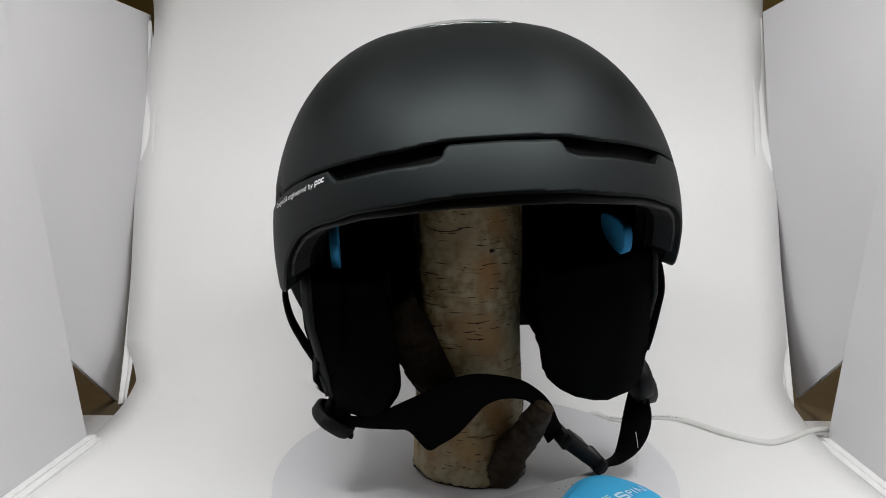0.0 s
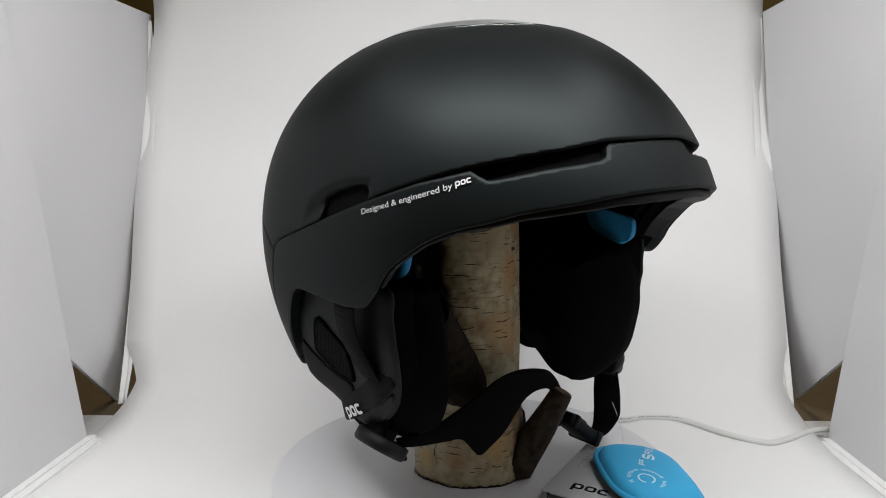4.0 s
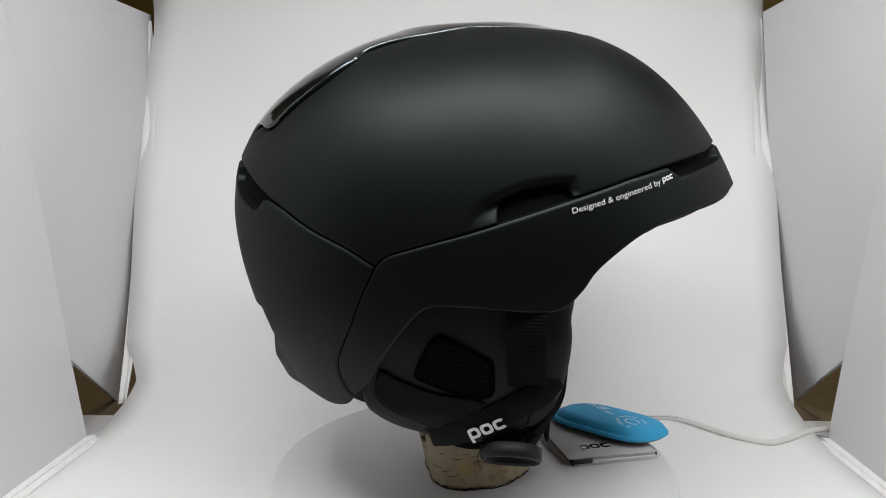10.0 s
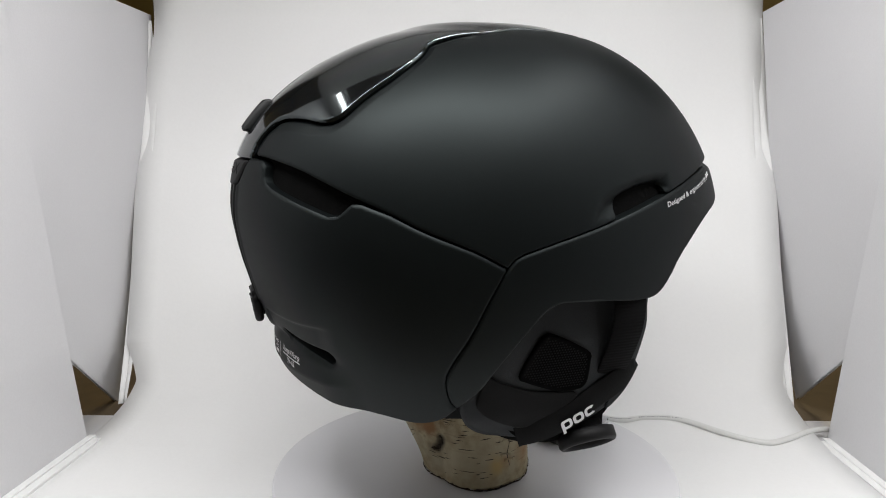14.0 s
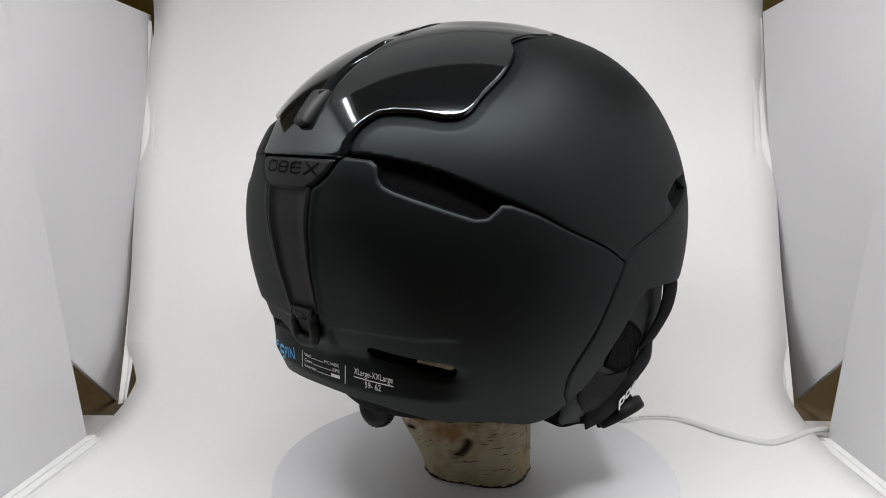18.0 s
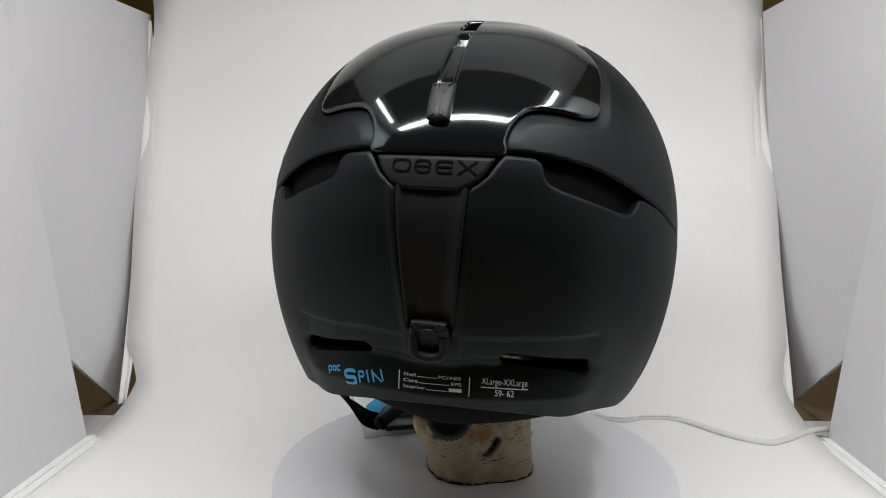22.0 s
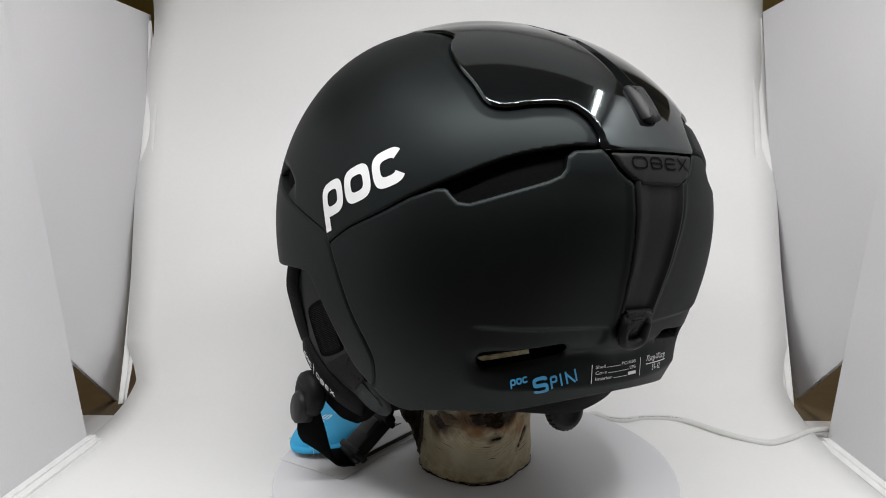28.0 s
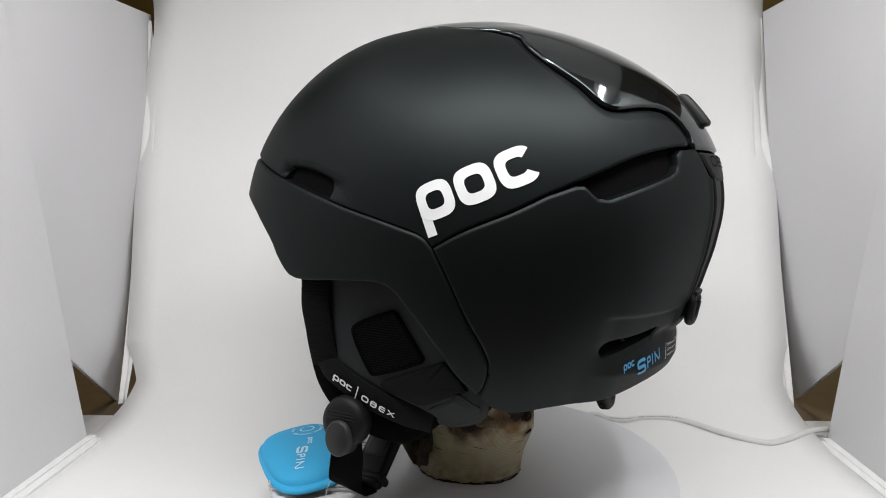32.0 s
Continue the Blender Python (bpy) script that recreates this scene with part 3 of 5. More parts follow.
def radius(az, el):
    ce, se = np.cos(el), np.sin(el)
    total, k = 0, 0
    for i in range(7):
        for j in range(9 - i):
            total = total + TERMS[k] * np.cos(i * az) * ce ** i * se ** j
            k += 1
    # the middle of the rear is drawn in, and below its slots stands upright
    turn, up = np.degrees(np.arccos(np.clip(np.cos(az), -1, 1))), np.degrees(el)
    b = np.clip((turn - 148) / 24.0, 0, 1)
    total = total + np.interp(-up, DRAWN_EL, DRAWN_IN) * b * b * (3 - 2 * b)
    a, c = np.clip((-31.0 - up) / 3.5, 0, 1), np.clip((turn - 140) / 12.0, 0, 1)
    upright = (0.1222 - 0.0012 * np.maximum(0, -38.0 - up)) / np.maximum(ce, 0.5)
    return total + (upright - total) * a * a * (3 - 2 * a) * c * c * (3 - 2 * c)


def on_shell(az, el, lift=0.0):
    """A point of the outer form; az, el in degrees, lift in metres outwards."""
    a, e = np.radians(az), np.radians(el)
    r = radius(a, e) + lift
    return np.array([r * np.cos(e) * np.cos(a), r * np.cos(e) * np.sin(a), r * np.sin(e)])


STEP = 0.45
NA = int(360 / STEP)
ELS = np.arange(-52.0, 89.9, STEP)
FULLA, FULLE = np.meshgrid(np.arange(NA) * STEP, ELS)
TWIST = 0.4 + 1.3 * np.cos(np.radians(FULLA)) ** 2 + 0.8 * np.cos(np.radians(FULLA)) - 0.9 * np.exp(-((FULLA - 108) / 36) ** 2)
GA = np.abs((FULLA + TWIST + 180) % 360 - 180)
GE = FULLE + 0.75 * np.sin(np.radians(FULLA))
FULLR = radius(np.radians(FULLA), np.radians(FULLE))
DIRS = np.stack([np.cos(np.radians(FULLE)) * np.cos(np.radians(FULLA)), np.cos(np.radians(FULLE)) * np.sin(np.radians(FULLA)), np.sin(np.radians(FULLE))], -1)


def area_distance(poly, rounded=3):
    """Signed distance, in degrees of arc, from an outline in (turn from the front, height); negative inside."""
    p = np.array(poly, float)
    q = np.roll(p, -1, 0)
    best = np.full(GA.shape, 1e9)
    inside = np.zeros(GA.shape, bool)
    ce = np.cos(np.radians(np.clip(GE, -60, 84)))
    for (x0, y0), (x1, y1) in zip(p, q):
        dx, dy = (x1 - x0) * ce, y1 - y0
        px, py = (GA - x0) * ce, GE - y0
        t = np.clip((px * dx + py * dy) / (dx * dx + dy * dy + 1e-12), 0, 1)
        best = np.minimum(best, (px - t * dx) ** 2 + (py - t * dy) ** 2)
        if y0 != y1:
            hit = ((y0 > GE) != (y1 > GE)) & (GA < (x1 - x0) * (GE - y0) / (y1 - y0) + x0)
            inside ^= hit
    d = np.sqrt(best)
    return np.where(inside, -d, d)


def whole(d):
    """A field given over the whole form."""
    return np.asarray(d)


def curve(points, n=8):
    return [tuple(p) for p in spline(points, n)]


def shell_panel(name, d, mat, parent, lift=0.0, edge=0.0012, depth=0.004, relief=None, label=""):
    """A panel of the shell where d < 0, its rim rounded over edge and turned in by depth."""
    per_degree = 0.0023
    # points close to the rim slide inwards, so that the rim has an even bevel
    ring_at = min(edge / per_degree, 0.42)
    ge = np.gradient(d, STEP, axis=0)
    ce = np.cos(np.radians(FULLE))
    ga = (np.roll(d, -1, 1) - np.roll(d, 1, 1)) / (2 * STEP) / ce
    size = np.maximum(np.hypot(ge, ga), 0.3)
    near = (d < 0) & (d > -ring_at)
    slide = np.where(near, -ring_at - d, 0.0)
    azs = FULLA + slide * ga / size / ce
    els = FULLE + slide * ge / size
    smooth_r = np.where(near, radius(np.radians(azs), np.radians(els)), FULLR)
    dirs = np.where(near[..., None], np.stack([np.cos(np.radians(els)) * np.cos(np.radians(azs)), np.cos(np.radians(els)) * np.sin(np.radians(azs)), np.sin(np.radians(els))], -1), DIRS)
    dm = np.where(near, -ring_at, d) * per_degree
    inner = np.clip(-dm, 0, edge)
    drop = edge - np.sqrt(np.maximum(edge ** 2 - (edge - inner) ** 2, 0))
    disp = lift - drop
    if relief is not None:
        disp = disp + relief
    pos = dirs * (smooth_r + disp)[..., None]
    ok = d < 0
    ids = np.full(d.shape, -1)
    ids[ok] = np.arange(ok.sum())
    verts = [pos[ok]]
    count = int(ok.sum())
    c = [ids[:-1], np.roll(ids, -1, 1)[:-1], np.roll(ids, -1, 1)[1:], ids[1:]]
    full = (c[0] >= 0) & (c[1] >= 0) & (c[2] >= 0) & (c[3] >= 0)
    faces = np.stack([q[full] for q in c], -1).tolist()
    some = ((c[0] >= 0) | (c[1] >= 0) | (c[2] >= 0) | (c[3] >= 0)) & ~full
    extra, low, cut = [], [], {}
    base = DIRS * FULLR[..., None]

    def crossing(a, b):
        nonlocal count
        key = (a, b) if a < b else (b, a)
        if key not in cut:
            t = d[a] / (d[a] - d[b])
            flat = base[a] * (1 - t) + base[b] * t
            way = flat / np.linalg.norm(flat)
            more = 0.0 if relief is None else relief[a] * (1 - t) + relief[b] * t
            cut[key] = count
            extra.append(flat + way * (lift - edge + more))
            low.append(flat + way * (lift - edge - depth))
            count += 1
        return cut[key]

    rim = []
    for i, j in zip(*np.nonzero(some)):
        ring_ = [(i, j), (i, (j + 1) % NA), (i + 1, (j + 1) % NA), (i + 1, j)]
        poly, mark = [], []
        for k in range(4):
            a, b = ring_[k], ring_[(k + 1) % 4]
            if ids[a] >= 0:
                poly.append(int(ids[a]))
                mark.append(False)
            if (ids[a] >= 0) != (ids[b] >= 0):
                poly.append(crossing(a, b))
                mark.append(True)
        if len(poly) >= 3:
            faces.append(poly)
            for k in range(len(poly)):
                if mark[k] and mark[(k + 1) % len(poly)]:
                    rim.append((poly[k], poly[(k + 1) % len(poly)]))
    first = int(ok.sum())
    if extra:
        verts.append(np.array(extra))
        verts.append(np.array(extra))
        verts.append(np.array(low))
        n = len(extra)
        for a, b in rim:
            u, v = a - first, b - first
            if u != v:
                faces.append([first + n + v, first + n + u, first + 2 * n + u, first + 2 * n + v])
    return part(name, mesh_of(name, np.concatenate(verts), faces, mat), parent, label)


def decal(name, shape, az, el, turn, mat, parent, lift=0.0003, label=""):
    """A flat shape laid on the outer form round (az, el), turned anticlockwise."""
    c, s = math.cos(radians(turn)), math.sin(radians(turn))
    r = float(radius(np.radians(az), np.radians(el)))
    verts = []
    for u, v in shape[0]:
        x, y = u * c - v * s, u * s + v * c
        e = el + math.degrees(y / r)
        verts.append(on_shell(az + math.degrees(x / (r * math.cos(radians(e)))), e, lift))
    return part(name, mesh_of(name, verts, shape[1], mat, True), parent, label)


# seams and rims, as (turn from the front, height) in degrees
BOTTOM = [(0, -0.5), (9.8, -0.9), (17, -1.8), (27, -3.1), (33, -4.6), (40, -6.2), (46.5, -8.9), (52.5, -12.9), (56, -16), (58.5, -19.5), (62.7, -23.3),
          (68.9, -24.2), (78, -24), (88, -23.8), (92.4, -23.9), (96, -25.4), (100.7, -29.7), (107.1, -36), (111.2, -40.3), (116.7, -43.6)]
REARBOTTOM = [(117.1, -43.9), (121, -46), (127, -46.6), (135, -45.2), (142, -44.4), (150, -43.2), (158, -42.1), (166.6, -41.1), (180, -40.4), (195, -41.1)]
SIDE = [(105.7, -15.5), (109.1, -21), (113.4, -28.4), (117.6, -34), (119.1, -37.4), (118.4, -41.6), (116.7, -43.6)]
TOPEDGE = [(0, 8.8), (10, 8.7), (18, 7.6), (24, 7.0), (36.7, 5.3), (47.4, 3.0), (60, -0.5), (72, -4.2), (84, -7.9), (97, -11.3), (103, -13.0), (105.7, -15.2)]
REAREDGE = [(105.7, -15.2), (112.7, -11.3), (123, -6.9), (130, -3.5), (137.5, -0.4), (150, 4.4), (160.4, 6.5), (166.9, 6.9)]
PLATE = [(167.2, 7.2), (167.4, 9.4), (165.8, 12.8), (162.4, 15.4), (156, 15.7), (149.4, 15.1), (145.4, 16.6), (142.0, 22), (137, 29), (133.2, 36), (132.2, 40), (132, 44.3), (127.4, 48.0),
         (121, 51), (104, 55.8), (88, 59.5), (65, 58.5), (34, 53), (0, 51)]


def gap(points, dx, dy):
    return [(x + dx, y + dy) for x, y in points]


BAND_TOP = [(-15, 8.3), (0, 8.4), (9.6, 8.2), (10.4, 7.6), (11.0, 5.9), (12.6, 5.2), (22, 4.3), (31.5, 2.9), (33.2, 2.8), (34.6, 3.6), (36.4, 4.8)]
band_poly = BAND_TOP + curve(gap(TOPEDGE[5:], 0, -0.2)) + curve(gap(SIDE, -0.1, 0)) + curve(BOTTOM)[::-1] + [(-15, -0.9)]
shell_poly = [(-15, 8.8)] + curve(TOPEDGE) + curve(REAREDGE) + curve(gap(PLATE, 0.25, -0.3)) + [(-15, 50.7)]
plate_poly = [(-30, 51.2), (0, 51.2)] + curve(PLATE)[::-1] + [(167.8, 6.1), (200, 6.1), (200, 120), (-30, 120)]
REAR_TOP = [(136, -1.7), (138, -1.6), (139.4, -3.0), (140.6, -4.0), (142.8, -4.2), (150, -1.9), (157.4, 0.4), (159.6, 1.4), (160.5, 2.6), (161, 4.9), (162.3, 5.9), (167.6, 6.3),
            (168.6, 5.2), (170.4, 2.6), (172.4, 0.9), (175, -0.4), (200, -0.4)]
rear_poly = curve(gap(REAREDGE[:4], 0.15, -0.25)) + REAR_TOP + [(200, -40.6)] + curve(REARBOTTOM)[::-1] + curve(gap(SIDE[1:], 0.12, 0))[::-1]
badge_poly = [(169.2, 5.7), (170.9, 3.0), (172.7, 1.2), (175.1, 0), (200, 0), (200, 5.75)]
body_poly = [(-15, -0.9)] + curve(BOTTOM) + curve(REARBOTTOM) + [(200, -40.2), (200, 130), (-15, 130)]
scoop_poly = [(58.6, 0.2), (59.2, 4.2), (64, 4.3), (70.5, 3.4), (77, 1.3), (82, -0.6), (84, -3), (85.5, -8), (72, -3.9)]
scoop_hole = [(59.8, -2.5), (60.3, 1.2), (61.8, 2.2), (66, 2.0), (71, 1.0), (76, -0.8), (77.2, -3.5), (77.6, -8.0), (66, -5.0)]


def capsule(x0, y0, x1, y1, r):
    ce = np.cos(np.radians(GE))
    dx, dy = (x1 - x0) * ce, y1 - y0
    px, py = (GA - x0) * ce, GE - y0
    t = np.clip((px * dx + py * dy) / (dx * dx + dy * dy), 0, 1)
    return np.sqrt((px - t * dx) ** 2 + (py - t * dy) ** 2) - r


def soft_step(x):
    x = np.clip(x, 0, 1)
    return x * x * (3 - 2 * x)


def build_helmet():
    helmet = tagged(new("ski_helmet"), "matte black ski helmet with ear flaps resting on a birch log", "helmet")
    slots = capsule(147.2, -33.5, 164.0, -31.8, 1.45)
    d_body = area_distance(body_poly)
    # shell with its two side scoops
    d_scoop = area_distance(scoop_poly)
    d_shell = np.maximum(area_distance(shell_poly), -area_distance(scoop_hole))
    ramp = soft_step((87.5 - GA) / 15.0)
    relief = -0.0046 * soft_step(0.12 - d_scoop / 4.2) * ramp
    d_edge = np.abs(area_distance(gap(curve(PLATE), 0.25, -0.3) + [(0, 120), (200, 120), (200, 7.0)]))
    relief = relief - 0.0022 * np.clip(1 - d_edge / 2.8, 0, 1) * soft_step((56 - GE) / 10.0)
    shell_panel("shell", whole(d_shell), MATTE, helmet, 0.0, 0.0010, 0.004, whole(relief), "matte black top shell")
    shell_panel("front_band", whole(area_distance(band_poly)), MATTE, helmet, 0.0002, 0.0010, 0.006, None, "matte black brim and side band")
    lip_poly = [(-15, -0.6)] + [(a, e + 0.3) for a, e in curve(BOTTOM[:10])] + [(a - 0.10 * k, e - 1.9 + 0.19 * k) for k, (a, e) in enumerate(BOTTOM[:10])][::-1] + [(-15, -2.7)]
    shell_panel("brim_lip", area_distance(lip_poly), RUBBER, helmet, -0.0035, 0.0012, 0.010, None, "black lip under the brim")
    # rear panel: slots, a sunk middle track and a lower step
    d_rear = np.maximum(area_distance(rear_poly), -slots)
    track = soft_step((GA - (173.6 - 0.095 * (GE + 0.4))) / 0.7) * soft_step((GE + 26.5) / 1.2)
    hollow = soft_step((GA - 148) / 22.0) * soft_step((6 - GE) / 8.0) * soft_step((GE + 31) / 9.0)
    ridge = np.exp(-((GA - (172.9 - 0.095 * (GE + 0.4))) / 0.7) ** 2) * soft_step((GE + 26.5) / 1.2)
    ledge = soft_step((-26.6 - GE + (180 - GA) * 0.02) / 1.0) * soft_step((GA - 143) / 6.0) * soft_step(0.5 + (173.9 - GA) / (1.2 + 1.7 * np.maximum(0, -29.5 - GE))) * soft_step((GE + 35.5) / 2.5)
    shell_panel("rear_panel", whole(d_rear), MATTE, helmet, 0.0002, 0.0010, 0.005, whole(-0.0014 * hollow - 0.0030 * track + 0.0007 * ridge - 0.0016 * ledge), "matte black rear panel")
    # gloss plate with its slot and the opening above it
    near_mid = (180 - GA) * np.cos(np.radians(GE))
    opening = np.maximum(np.abs(GE - 54.5) - 8.0, near_mid - 2.0)
    d_plate = np.maximum(area_distance(plate_poly), -opening)
    groove = soft_step((1.75 - near_mid) / 0.4) * soft_step((43.0 - GE) / 0.6) * soft_step((GE - 17) / 0.6)
    bulge = np.exp(-((180 - GA) * np.cos(np.radians(GE)) / 42.0) ** 2) * np.cos(np.radians(np.clip((GE - 38) * 1.7, -90, 90))) ** 2
    shell_panel("gloss_plate", whole(d_plate), GLOSS, helmet, -0.0004, 0.0014, 0.004, whole(-0.0036 * groove + 0.0022 * bulge + 0.0017 * soft_step((GE - 56) / 12.0)), "gloss black vent plate")
    shell_panel("badge", whole(area_distance(badge_poly)), RUBBER, helmet, 0.0002, 0.0012, 0.005, None, "dark rubber badge")
    # foam and inner padding
    d_hole = capsule(147.5, -37.6, 164.0, -36.0, 3.4)
    d_foam = np.maximum(d_body + 0.5, -d_hole)
    shell_panel("foam_liner", whole(d_foam), LINER, helmet, -0.0052, 0.001, 0.013, None, "black foam liner")
    shell_panel("padding", whole(np.maximum(d_body + 1.2, -capsule(147.5, -41.8, 164.0, -40.4, 3.8))), FLEECE, helmet, -0.0195, 0.003, 0.002, None, "black fleece padding")
    # small white writing on the right side of the band
    line = letters("Designed & engineered by", 0.0035)
    w = max(x for x, y in line[0])
    k = 0.0452 / w
    decal("lettering", moved(([(x * k, y) for x, y in line[0]], line[1]), 0, 0, 0.12), -62.3, -2.9, 13.8, PRINT, helmet, 0.0008, "small white lettering")
    decal("small_mark", moved(badge_rings(0.0020), 0.0476, 0.0013, 0.1), -62.3, -2.9, 13.8, PRINT, helmet, 0.0008, "small white mark")
    # the large white mark on the left side
    decal("large_mark", badge_rings(0.0170), 106.8, -5.7, 23.0, PRINT, helmet, 0.0004, "large white mark of rounded loops")
    # the lower rear: blue mark, material list, size
    for piece in spin_pieces():
        decal("blue_mark", ([(x * 0.83, y * 0.84) for x, y in piece[0]], piece[1]), 153.3, -36.8, 11.0, PRINTBLUE, helmet, 0.0008, "blue mark")
    rows = []
    for i, (left, right) in enumerate((("Shell", "PC/ABS"), ("Core", "EPS"), ("Interior", ""))):
        y = -0.0023 * i
        a, b = letters(left, 0.0018), letters(right, 0.0018)
        aw = max(x for x, _ in a[0]) * 1.85
        rows.append(moved(([(x * 1.85, v) for x, v in a[0]], a[1]), 0, y))
        if right:
            bw = max(x for x, _ in b[0]) * 1.85
            rows.append(moved(([(x * 1.85, v) for x, v in b[0]], b[1]), 0.0270 - bw, y))
        else:
            bw = 0.0058
            rows.append(bar(0.0270 - bw, y, 0.0270, y + 0.0013))
        rows.append(bar(aw + 0.0006, y, 0.0270 - bw - 0.0006, y + 0.00022, 8))
    decal("material_list", joined(*rows), 172.8, -35.4, 0.6, PRINT, helmet, 0.0008, "small white material list")
    for az in (171.75, 187.2):
        decal("divider", bar(0, -0.0037, 0.0004, 0.0037, 2), az, -36.1, 0, PRINT, helmet, 0.0008)
    size = letters("XLarge-XXLarge", 0.0036)
    sw = max(x for x, _ in size[0])
    nums = letters("59- 62", 0.0034)
    nw = max(x for x, _ in nums[0])
    decal("size_print", joined(moved(([(x * 0.0212 / sw, y) for x, y in size[0]], size[1]), 0, 0), bar(0, -0.0014, 0.0215, -0.0010, 6),
                               moved(([(x * 0.0088 / nw, y) for x, y in nums[0]], nums[1]), 0.0062, -0.0042)), 189.8, -35.6, -2.0, PRINT, helmet, 0.0008, "small white size print")
    # raised strokes on the badge
    strokes = joined(ring(-0.0135, 0, 0.0042, 0.0028, 0.0008), ring(-0.0042, 0.0, 0.0036, 0.0028, 0.0008), bar(-0.0078, -0.0004, -0.001, 0.0004, 3),
                     ring(0.0052, 0, 0.0040, 0.0028, 0.0008, 40, 320), bar(0.0015, -0.0004, 0.0085, 0.0004, 3), moved(bar(-0.0048, -0.0004, 0.0048, 0.0004, 3), 0.0145, 0, 0, 36),
                     moved(bar(-0.0048, -0.0004, 0.0048, 0.0004, 3), 0.0145, 0, 0, -36))
    decal("raised_mark", strokes, 179.3, 3.9, 0, LINER, helmet, 0.0006, "embossed black mark")

    # goggle clip: tab, rubber retainer, hook
    tab = closed_spline([(-0.0050, 0.0045), (-0.0038, 0.0072), (0.0038, 0.0072), (0.0050, 0.0045), (0.0046, -0.0090), (0.003, -0.0116), (-0.003, -0.0116), (-0.0046, -0.0090)], 4)

    def over_rear(el0):
        def place(u, v, h):
            el = el0 + math.degrees(v / 0.128)
            return on_shell(179.1 + math.degrees(u / (0.128 * math.cos(radians(el)))), el, h)
        return place

    part("slider_tab", slab("slider_tab", tab, [(-0.001, 0), (0.0030, 0), (0.0044, 0.0010), (0.0049, 0.0022), (0.0051, 0.0034)], GREYPLASTIC, over_rear(17.2)), helmet, "dark grey rubber tab")
    verts, faces = [], []
    n = 26
    prof = [(-1, -0.002), (-1, 0.0012), (-0.96, 0.0022), (-0.86, 0.0022), (-0.8, 0.0008), (-0.4, 0.0006), (0.4, 0.0006), (0.8, 0.0008), (0.86, 0.0022), (0.96, 0.0022), (1, 0.0012), (1, -0.002)]
    for i in range(n + 1):
        f = i / n
        el = 0.6 - 24.4 * f
        half = 6.3 - 2.0 * f
        bow = -0.0022
        for u, h in prof:
            verts.append(on_shell(179.2 + half * u / math.cos(radians(el)), el, h + bow))
    k = len(prof)
    for i in range(n):
        for j in range(k):
            faces.append((i * k + j, i * k + (j + 1) % k, (i + 1) * k + (j + 1) % k, (i + 1) * k + j))
    part("retainer_strap", mesh_of("retainer_strap", verts, faces, RUBBER), helmet, "black rubber goggle retainer")
    base = closed_spline([(-0.0068, 0.0072), (-0.0058, 0.0086), (0.0058, 0.0086), (0.0068, 0.0072), (0.0060, -0.0030), (0.0042, -0.0050), (-0.0042, -0.0050), (-0.0060, -0.0030)], 4)
    part("hook_base", slab("hook_base", base, [(-0.001, 0), (0.001, 0), (0.0018, 0.0014), (0.0018, 0.004)], RUBBER, over_rear(-27.2)), helmet, "black hook base")
    loop = [(-0.0050, 0.0066, -0.0020), (-0.0060, 0.0044, 0.0010), (-0.0060, -0.0006, 0.0026), (-0.0046, -0.0038, 0.0036), (0.0, -0.0050, 0.0038),
            (0.0046, -0.0038, 0.0036), (0.0060, -0.0006, 0.0026), (0.0060, 0.0044, 0.0010), (0.0050, 0.0066, -0.0020)]
    part("hook_loop", tube("hook_loop", [over_rear(-27.6)(*p) for p in loop], 0.0025, RUBBER, 5, 12), helmet, "rounded black hook")
    part("hook_tongue", tube("hook_tongue", [over_rear(-27.6)(*p) for p in ((-0.0030, 0.0058, 0.0012), (0.0, 0.0068, 0.0022), (0.0030, 0.0058, 0.0012))], 0.0010, RUBBER, 5, 8), helmet)

    # blue pads inside the brim
    for side in (1, -1):
        pad = closed_spline([(0.030, -0.0245), (0.045, -0.0240), (0.058, -0.0265), (0.0660, -0.0300), (0.0650, -0.0400), (0.0575, -0.0450), (0.0480, -0.0435), (0.036, -0.0385), (0.030, -0.0320)], 5)
        if side < 0:
            pad = closed_spline([(0.024, -0.018), (0.046, -0.018), (0.053, -0.028), (0.050, -0.037), (0.044, -0.042), (0.034, -0.043), (0.024, -0.036)], 5)

        def inside(u, v, h, side=side):
            return (u, side * ((0.0765 if side > 0 else 0.0795) - h - 6 * max(0.0, u - 0.053) ** 2), v)
        part("inner_pad", slab("inner_pad", pad, [(-0.004, 0.001), (0.0, 0.0), (0.0008, 0.0004), (0.0010, 0.0010)], BLUESHADED, inside), helmet, "blue inner pad")

    for side in (1, -1):
        build_ear(helmet, side)

    # fit dial and cradle under the rear edge
    cradle = [((-0.093 * math.cos(radians(a)) * 1.0 + 0.002, 0.086 * math.sin(radians(a)), -0.110 + 0.010 * abs(math.sin(radians(a))) + 0.004 * min(0.0, math.sin(radians(a)))), (0.0, 0.0, 0.0110 - 0.001 * min(0.0, math.sin(radians(a))))) for a in range(-80, 81, 16)]
    part("fit_cradle", ribbon("fit_cradle", cradle, 0.003, EARDARK, 4), helmet, "black plastic fit cradle")
    dial = lathe("fit_dial", [(0.0, 0.004), (0.0085, 0.004), (0.010, 0.005), (0.0135, 0.0045), (0.0145, 0.003), (0.0145, -0.003), (0.0, -0.003)], RUBBER, 40)
    dial_ob = part("fit_dial", dial, helmet, "ribbed black fit dial", pose(-0.0850, -0.0012, -0.1202, 0, -80, 0) @ Matrix.Scale(0.80, 4))
